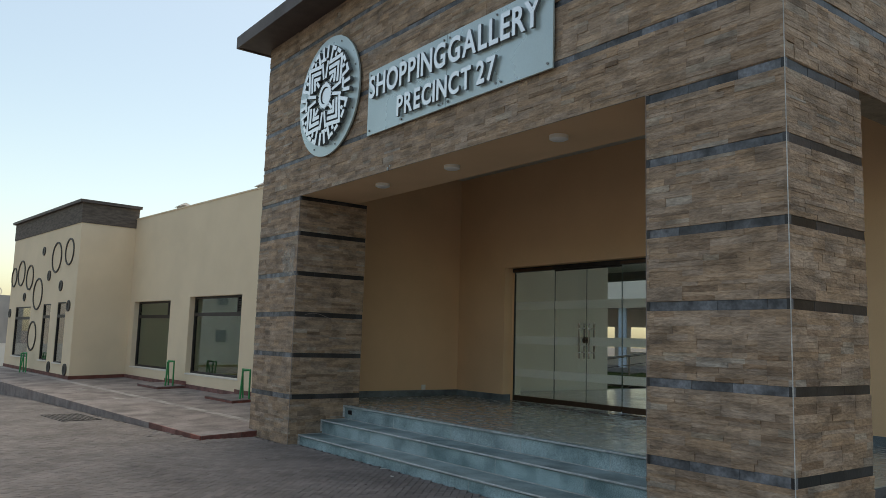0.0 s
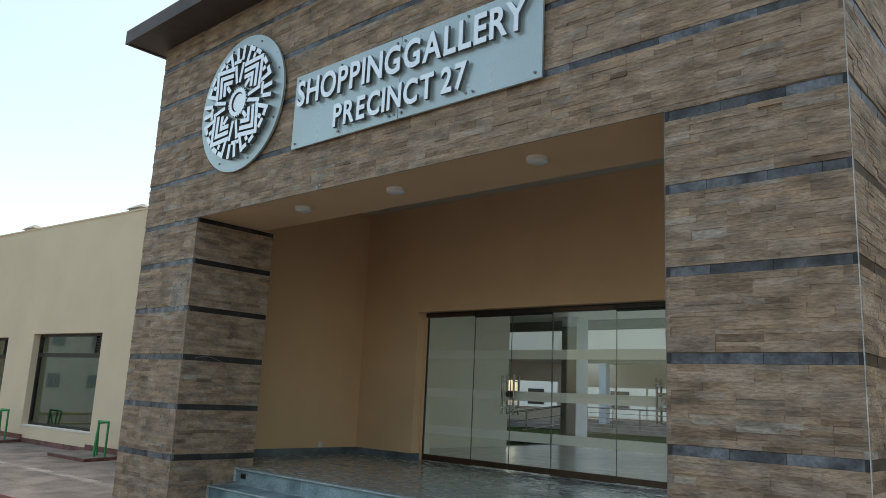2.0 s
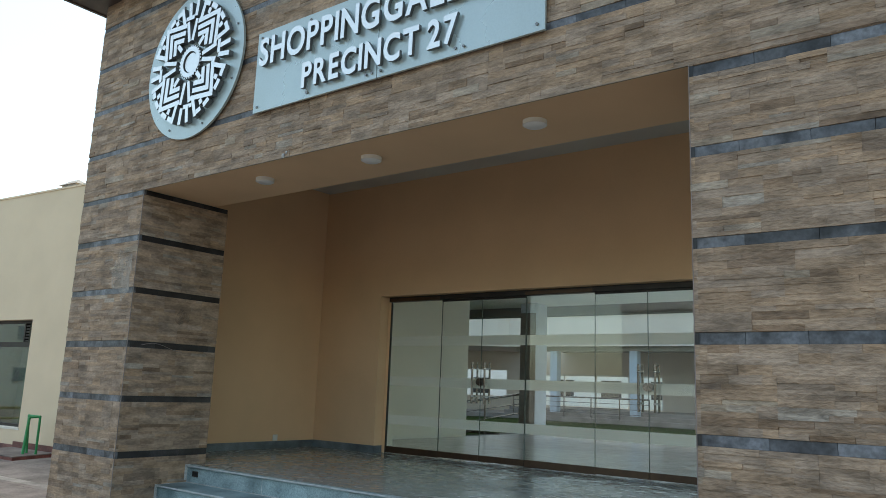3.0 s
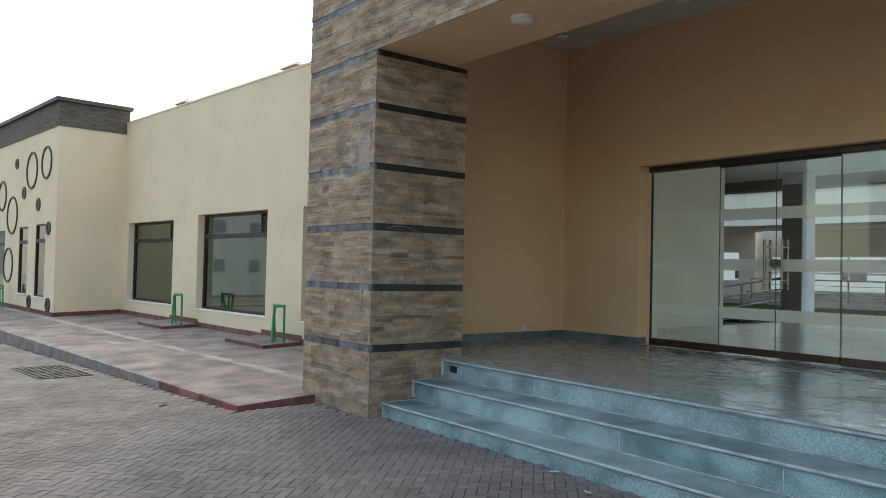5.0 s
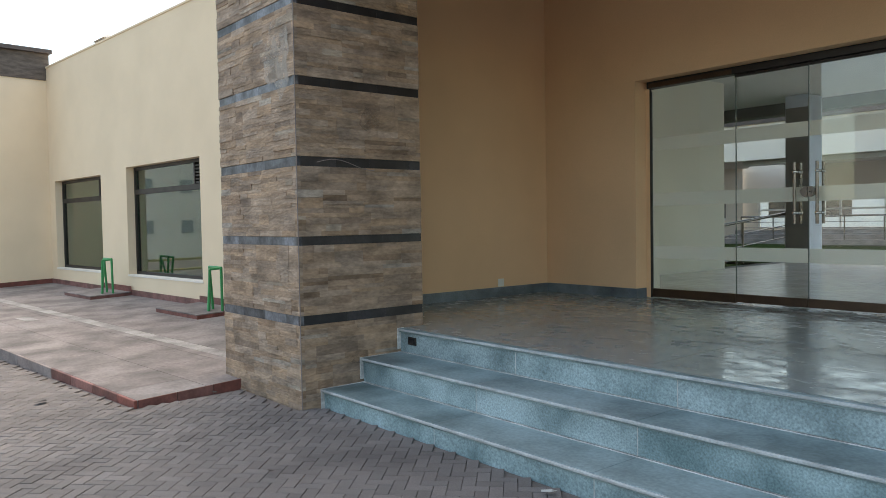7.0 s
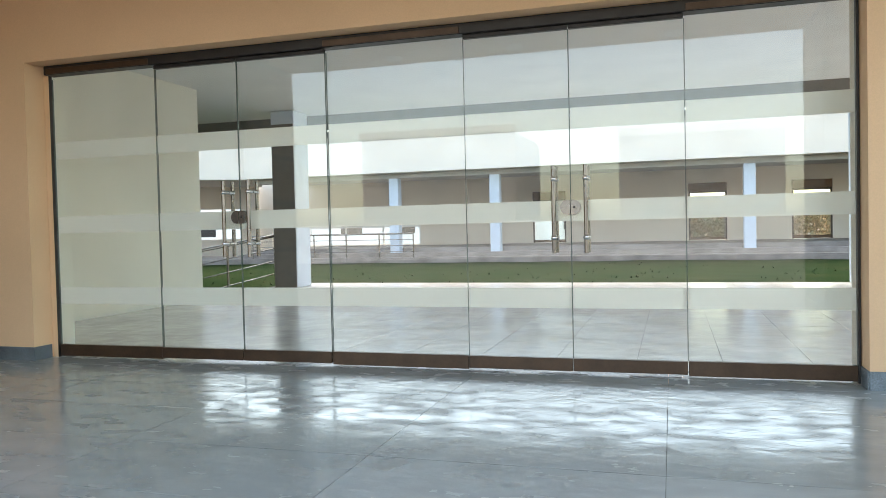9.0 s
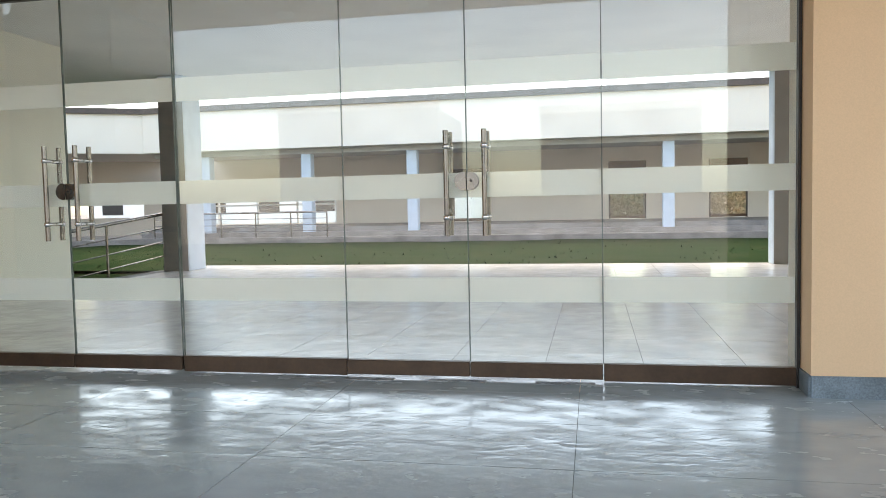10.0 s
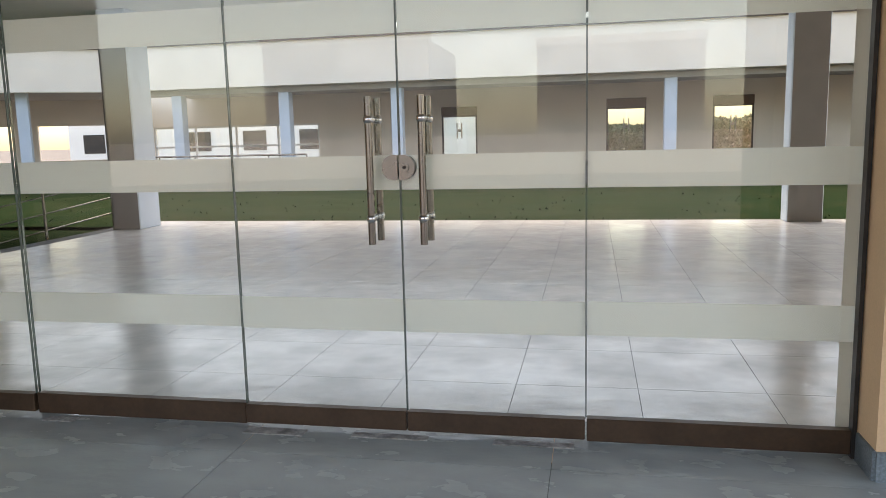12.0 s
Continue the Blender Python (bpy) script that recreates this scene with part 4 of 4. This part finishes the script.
def arc(bm, r0, r1, a0, a1, z0=0.02, z1=0.07):
    lift[0] = (lift[0] + 0.0007) % 0.0063
    z0, z1 = z0 + lift[0] * 0.3, z1 + lift[0]
    n = max(2, int(abs(a1 - a0) / 5))
    rows2 = []
    for i in range(n + 1):
        a = radians(a0 + (a1 - a0) * i / n)
        c, s = math.cos(a), math.sin(a)
        rows2.append([bm.verts.new((r * c, r * s, z)) for r, z in ((r0, z0), (r0, z1), (r1, z1), (r1, z0))])
    for p, q in zip(rows2, rows2[1:]):
        for k in range(4):
            bm.faces.new((p[k], q[k], q[(k + 1) % 4], p[(k + 1) % 4]))
    bm.faces.new(rows2[0])
    bm.faces.new(rows2[-1][::-1])


def relief(name, bm):
    ob = part(name, bm, M_LETTER, emblem)
    # relief sides get the same dark tone, shade put into the colour
    ob.data.materials.append(M_LETTERSHADE)
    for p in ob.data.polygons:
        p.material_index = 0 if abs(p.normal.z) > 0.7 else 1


def bar(bm, a, b, w, turn):
    """A raised straight bar from a to b (radius along the axis, offset across it), turned about the centre."""
    lift[0] = (lift[0] + 0.0007) % 0.0063
    a, b = Vector((*a, 0)), Vector((*b, 0))
    d = b - a
    box(bm, -w / 2, d.length + w / 2, -w / 2, w / 2, 0.02 + lift[0] * 0.3, 0.07 + lift[0],
        pose(0, 0, 0, 0, 0, turn) @ Matrix.Translation(a) @ pose(0, 0, 0, 0, 0, math.degrees(math.atan2(d.y, d.x))))


for qd in range(4):
    o = qd * 90 + 45
    bm = bmesh.new()
    for tip, arm in ((0.63, 0.30), (0.51, 0.21), (0.39, 0.12)):
        for sgn in (-1, 1):
            bar(bm, (tip, 0), (tip - arm * 0.8, sgn * arm * 0.72), 0.052, o)
    bar(bm, (0.24, 0), (0.30, 0), 0.05, o)
    relief("chevron_relief", bm)
    bm = bmesh.new()
    for sgn in (-1, 1):
        bar(bm, (0.25, sgn * 0.035), (0.44, sgn * 0.075), 0.045, o + 45)
        bar(bm, (0.53, sgn * 0.05), (0.655, sgn * 0.065), 0.05, o + 45)
        bar(bm, (0.47, sgn * 0.15), (0.62, sgn * 0.2), 0.048, o + 45)
    bar(bm, (0.50, 0), (0.50, 0.10), 0.045, o + 45)
    relief("spoke_relief", bm)
    bm = bmesh.new()
    arc(bm, 0.612, 0.665, o + 5, o + 15)
    arc(bm, 0.612, 0.665, o + 18, o + 27)
    arc(bm, 0.612, 0.665, o - 14, o - 5)
    arc(bm, 0.612, 0.665, o - 27, o - 18)
    arc(bm, 0.54, 0.60, o + 13, o + 18)
    arc(bm, 0.54, 0.60, o - 18, o - 13)
    relief("outer_relief", bm)
bm = bmesh.new()
arc(bm, 0.118, 0.168, 0, 360, 0.014, 0.06)
arc(bm, 0.0, 0.105, 0, 360, 0.014, 0.045)
for i in range(28):
    arc(bm, 0.165, 0.185, i * 360 / 28, i * 360 / 28 + 6, 0.014, 0.055)
relief("hub", bm)
for i in range(8):
    bm = bmesh.new()
    a = radians(i * 45 + 20)
    tube(bm, (0.75 * math.cos(a), 0.75 * math.sin(a), 0.012), (0.75 * math.cos(a), 0.75 * math.sin(a), 0.022), 0.012, 10)
    part("bolt", bm, M_STEEL, emblem)

for x, y, z in ((1.53, 0.39, 3.43), (2.96, 0.40, 3.43), (4.66, 0.36, 3.43), (-0.7, 3.22, 4.4), (1.07, 3.22, 4.4), (2.79, 3.22, 4.4), (4.5, 3.22, 4.4)):
    lamp = thing("ceiling_lamp", "round white surface lamp, switched off, on the porch soffit", "lamp", pose(x, y, z), group="porch lamps")
    bm = bmesh.new()
    tube(bm, (0, 0, 0), (0, 0, -0.035), 0.092, 32)
    part("rim", bm, M_PLASTIC if z < 4 else M_SOFFIT, lamp, smooth=True)
    bm = bmesh.new()
    tube(bm, (0, 0, -0.035), (0, 0, -0.046), 0.085, 32, 0.07)
    part("diffuser", bm, M_LAMP, lamp, smooth=True)

sock = thing("wall_socket", "small white wall socket above the skirting", "socket")
part("plate", boxbm(-1.2, -1.188, 3.07, 3.155, 0.605, 0.69, 0.003), M_PLASTIC, sock)
part("rocker", boxbm(-1.188, -1.184, 3.09, 3.135, 0.625, 0.67, 0.001), M_PLASTIC, sock)

for x, z in ((2.57, 3.965), (3.28, 3.965), (3.44, 3.965), (4.28, 3.965)):
    bm = bmesh.new()
    tube(bm, (x, -0.03, z), (x, -0.012, z), 0.011, 10)
    part("bolt", bm, M_STEEL, sign)
for x, z, w, h in ((-0.24, 2.56, 0.22, 0.33), (-0.36, 2.50, 0.13, 0.17)):
    bm = bmesh.new()
    rg = random.Random(int(z * 100))
    ring_v = [bm.verts.new((x + w * rg.uniform(0.55, 1.1) * math.cos(a), -0.0045, z + h * rg.uniform(0.55, 1.1) * math.sin(a))) for a in [math.tau * i / 18 for i in range(18)]]
    bm.faces.new(ring_v)
    part("lime_stain", bm, M_STAIN, wl, "pale lime smear on the stone")
for y, z, w, h in ((0.62, 2.10, 0.12, 0.10), (0.50, 0.32, 0.10, 0.07)):
    bm = bmesh.new()
    rg = random.Random(int(z * 100))
    bm.faces.new([bm.verts.new((0.0052, y + w * rg.uniform(0.6, 1.05) * math.cos(a), z + h * rg.uniform(0.6, 1.05) * math.sin(a))) for a in [math.tau * i / 16 for i in range(16)]])
    part("rust_stain", bm, M_RUST, wl, "faint rusty stain on the stone")
for x in (0.5, -3.6):
    bit = thing("roof_vent", "small grey pitched vent cap on the shop parapet", "roof vent", WING @ pose(x, 0.16, 4.55))
    bm = bmesh.new()
    box(bm, -0.2, 0.2, -0.1, 0.1, 0.0, 0.06)
    part("base", bm, M_HOUSE, bit)
    bm = bmesh.new()
    lo = [bm.verts.new(q) for q in ((-0.26, -0.14, 0.061), (0.26, -0.14, 0.061), (0.26, 0.14, 0.061), (-0.26, 0.14, 0.061))]
    hi = [bm.verts.new(q) for q in ((-0.1, 0, 0.16), (0.1, 0, 0.16))]
    for f in ((lo[0], lo[1], hi[1], hi[0]), (lo[2], lo[3], hi[0], hi[1]), (lo[1], lo[2], hi[1]), (lo[3], lo[0], hi[0]), (lo[3], lo[2], lo[1], lo[0])):
        bm.faces.new(f)
    part("cap", bm, M_HOUSE, bit)

wire = thing("loose_wire", "thin pale loose wire on the dark slate band of the pier", "wire")
bm = bmesh.new()
pts = [(0.004, 0.16 + 0.055 * i, 1.765 + 0.03 * math.sin(i * 0.55) - 0.002 * i) for i in range(10)]
for a, b in zip(pts, pts[1:]):
    tube(bm, a, b, 0.003, 6)
part("strand", bm, M_KERB, wire)
for x, y, z, r in ((2.25, -0.006, 3.445, 0.022), (2.29, -0.005, 3.47, 0.014)):
    bm = bmesh.new()
    bmesh.ops.create_icosphere(bm, subdivisions=2, radius=r, matrix=Matrix.Translation((x, y, z)) @ Matrix.Diagonal((0.8, 0.5, 1.1, 1)))
    part("mortar_blob", bm, M_WHITEGROUT, wu, "pale dab of mortar on the stone edge", smooth=True)

# drain grate in the paving and scraps
grate = thing("drain_grate", "dark cast iron drain grate set in the paving", "grate", Matrix.Translation((-4.75, -1.75, ground_z(-4.75) + 0.002)) @ pose(0, 0, 0, 0, -0.57, 5.2))
for i in range(9):
    part("bar", boxbm(-0.6, 0.6, -0.312 + i * 0.075, -0.288 + i * 0.075, 0, 0.012, 0.002), M_IRON, grate)
for i in range(9):
    part("cross_bar", boxbm(-0.612 + i * 0.15, -0.588 + i * 0.15, -0.312, 0.312, 0.001, 0.011), M_IRON, grate)
rng = random.Random(21)
for x, y, s, mm, lab in ((2.3, 0.06, 0.06, M_LITTER, "white paper scrap on the paving"), (2.75, -0.12, 0.05, M_LITTER, "white paper scrap on the paving"),
                         (-1.6, -1.35, 0.09, M_DEBRIS, "dark broken tile scrap on the paving"), (-0.95, -0.25, 0.05, M_DEBRIS, "dark broken tile scrap on the paving"),
                         (1.1, -0.8, 0.03, M_DEBRIS, "dark leaf scrap on the paving"), (2.2, -1.0, 0.03, M_DEBRIS, "dark leaf scrap on the paving"), (3.0, -0.6, 0.03, M_DEBRIS, "dark leaf scrap on the paving")):
    bm = bmesh.new()
    pts = [bm.verts.new((s * rng.uniform(0.6, 1) * math.cos(a), s * 0.5 * rng.uniform(0.6, 1) * math.sin(a), 0.008 + rng.random() * 0.01)) for a in (0.2, 1.3, 2.4, 3.6, 4.9)]
    f = bm.faces.new(pts)
    bmesh.ops.solidify(bm, geom=[f], thickness=0.006)
    tagged(part("scrap", bm, mm, m=pose(x, y, ground_z(x) + 0.006, 0, 0, rng.uniform(0, 180))), lab, "litter")

# ------------------------------------------------------------------ cladding of the entrance block
BANDS = [(0.60, 0.67), (1.17, 1.235), (1.73, 1.80), (2.285, 2.35), (2.84, 2.905), (3.35, 3.42), (3.93, 3.99), (4.49, 4.55), (5.04, 5.10), (5.58, 5.64)]


BANDS_LEFT = [(0.60, 0.67), (1.17, 1.235), (1.735, 1.805), (2.305, 2.37), (2.87, 2.935), (3.375, 3.43)]


def face_map(kind, at):
    """(along, out, up) to world for a clad face: front looks to -y, side faces look to +x or -x."""
    if kind == "front":
        return lambda u, o, z: (u, at - o, z)
    if kind == "right":
        return lambda u, o, z: (at + o, u, z)
    return lambda u, o, z: (at - o, u, z)


def stone_box(bm, fm, u0, u1, z0, z1, d, rng):
    c = 0.001
    back = [bm.verts.new(fm(u, -T, z)) for u, z in ((u0, z0), (u1, z0), (u1, z1), (u0, z1))]
    tilt = [d + rng.uniform(-0.0018, 0.0018) for _ in range(4)]
    edge = [bm.verts.new(fm(u, t - c, z)) for (u, z), t in zip(((u0, z0), (u1, z0), (u1, z1), (u0, z1)), tilt)]
    top = [bm.verts.new(fm(u, t, z)) for (u, z), t in zip(((u0 + c, z0 + c), (u1 - c, z0 + c), (u1 - c, z1 - c), (u0 + c, z1 - c)), tilt)]
    for k in range(4):
        bm.faces.new((back[k], back[(k + 1) % 4], edge[(k + 1) % 4], edge[k]))
        bm.faces.new((edge[k], edge[(k + 1) % 4], top[(k + 1) % 4], top[k]))
    bm.faces.new(top)


def clad(owner, kind, at, u0, u1, z0, z1, seed, pieces=0, bands=BANDS):
    rng = random.Random(seed)
    fm = face_map(kind, at)
    field = bmesh.new()
    cuts = [b for b in bands if b[0] < z1 and b[1] > z0]
    zones, z = [], z0
    for b in cuts:
        if b[0] > z:
            zones.append((z, b[0]))
        z = b[1]
    if z < z1:
        zones.append((z, z1))
    count = 0
    for a, b in zones:
        rows_n = max(1, round((b - a) / 0.165))
        for r in range(rows_n):
            pa, pb = a + (b - a) * r / rows_n, a + (b - a) * (r + 1) / rows_n
            u = u0 - rng.uniform(0, 0.5)
            while u < u1:
                v = u + rng.uniform(0.45, 0.65)
                k = rng.choice((3, 4, 5, 5))
                ws = [rng.uniform(0.6, 1.4) for _ in range(k)]
                tot, zz = sum(ws), pa
                for wv in ws:
                    zn = zz + (pb - pa) * wv / tot
                    s = max(u, u0)
                    end = min(v, u1)
                    while s < end - 1e-4:
                        e = min(end, s + rng.uniform(0.11, 0.4))
                        if end - e < 0.07:
                            e = end
                        d = rng.choice((-0.004, -0.002, -0.001, -0.001, 0.0, 0.0, 0.0, 0.0, 0.001, 0.003))
                        if e - s > 0.02:
                            if count < pieces and 0.6 < zz < 2.4:
                                one = bmesh.new()
                                stone_box(one, fm, s + 0.0001, e - 0.0001, zz + 0.0001, zn - 0.0001, d, rng)
                                part("stone", one, M_STONE_P, owner)
                                count += 1
                            else:
                                stone_box(field, fm, s + 0.0001, e - 0.0001, zz + 0.0001, zn - 0.0001, d, rng)
                        s = e
                    zz = zn
                u = v
    tagged(part("stone_field", field, M_STONE, owner), "rough split brown ledger stone strips", kind="stuff")
    for a, b in cuts:
        s = u0
        while s < u1 - 1e-3:
            e = min(u1, s + rng.uniform(0.28, 0.42))
            if u1 - e < 0.1:
                e = u1
            bm = bmesh.new()
            stone_box(bm, fm, s + 0.001, e - 0.001, max(a, z0) + 0.001, min(b, z1) - 0.001, -0.006, rng)
            # front bands take the slate with the sky sheen coloured in
            part("slate_tile", bm, M_SLATE_SHEEN if kind == "front" else M_SLATE, owner)
            s = e


clad(wl, "front", 0.0, BLOCK_L, 0.0, -0.02, 3.43, 31, 150, BANDS_LEFT)
clad(wl, "right", 0.0, 0.0, 1.10, -0.02, 3.43, 32, 140, BANDS_LEFT)
clad(wr, "front", 0.0, 5.95, BLOCK_R, -0.02, 3.43, 33, 150)
clad(wr, "right", BLOCK_R, 0.0, 1.08, -0.02, 3.43, 34, 140)
clad(wr, "left", 5.95, 0.0, 1.08, -0.02, 3.43, 35)
clad(wu, "front", 0.0, BLOCK_L, BLOCK_R, 3.43, 5.94, 36)
clad(wu, "right", BLOCK_R, 0.0, 4.1, 3.43, 5.94, 37)

for x, y, z0, z1, mm in ((BLOCK_R - 0.003, -0.003, 0.0, 5.94, M_WHITEGROUT), (5.952, -0.002, PORCH, 3.43, M_KERB), (-0.002, -0.002, 0.0, 3.43, M_KERB)):
    structure("trim_corner", boxbm(x - 0.001, x + 0.004, y - 0.001, y + 0.004, z0, z1), mm, "pale grout line along the stone corner", "trim")

# ------------------------------------------------------------------ block paving
PW, PL = 0.07, 0.14
rng = random.Random(77)
field = bmesh.new()
near = [mesh_of("paver", boxbm(-PL / 2 + 0.0008, PL / 2 - 0.0008, -PW / 2 + 0.0008, PW / 2 - 0.0008, -0.05, 0.0, 0.0028), M_PAVER_P)]
count = 0


def paver_ok(x, y):
    if x > -0.02 and x < 5.97 and y > 0.145:
        return False
    if -1.32 < x < 7.12 and y > -0.06 and not (0 <= x <= 5.95):
        return False
    w = WING.inverted() @ Vector((x, y, 0))
    return not (w.x < 4.68 and w.y > -2.96) and y < 0.19


def paver(x, y, turned):
    global count
    if not paver_ok(x, y):
        return
    z = ground_z(x) + rng.uniform(-0.0012, 0.0012)
    if count < 300 and 0.4 < x < 2.2 and -1.5 < y:
        ob = new("paver", near[0])
        ob.parent = ground
        ob.matrix_basis = pose(x, y, z, rng.uniform(-0.3, 0.3), rng.uniform(-0.3, 0.3), -45 if turned else 45)
        count += 1
        return
    c, h = 0.0036, 0.7071
    ux, uy = (h, -h) if turned else (h, h)
    def at(sa, sb, cut, zz):
        p, q = sa * (PL / 2 - cut), sb * (PW / 2 - cut)
        return field.verts.new((x + p * ux - q * uy, y + p * uy + q * ux, zz))
    lo = [at(sa, sb, 0.0007, z - 0.010) for sa, sb in ((-1, -1), (1, -1), (1, 1), (-1, 1))]
    hi = [at(sa, sb, c, z + rng.uniform(-0.001, 0.001)) for sa, sb in ((-1, -1), (1, -1), (1, 1), (-1, 1))]
    for k in range(4):
        field.faces.new((lo[k], lo[(k + 1) % 4], hi[(k + 1) % 4], hi[k]))
    field.faces.new(hi)


# herringbone, laid at 45 degrees to the facade
for i in range(-210, 210):
    for j in range(-105, 105):
        p = i * PW + j * 2 * PW
        q = i * PW - j * 2 * PW
        for dp, dq, turned in ((PL / 2, PW / 2, False), (PW / 2, PW + PL / 2, True)):
            # turned blocks run across the first ones
            a, b = p + dp, q + dq
            x, y = -1.0 + (a - b) * 0.7071, -2.0 + (a + b) * 0.7071
            if -11 < x < 9.5 and -4.6 < y < 0.22:
                paver(x, y, turned)
tagged(part("paver_field", field, M_PAVER, ground), "grey-brown concrete block paving in a herringbone bond", kind="stuff")
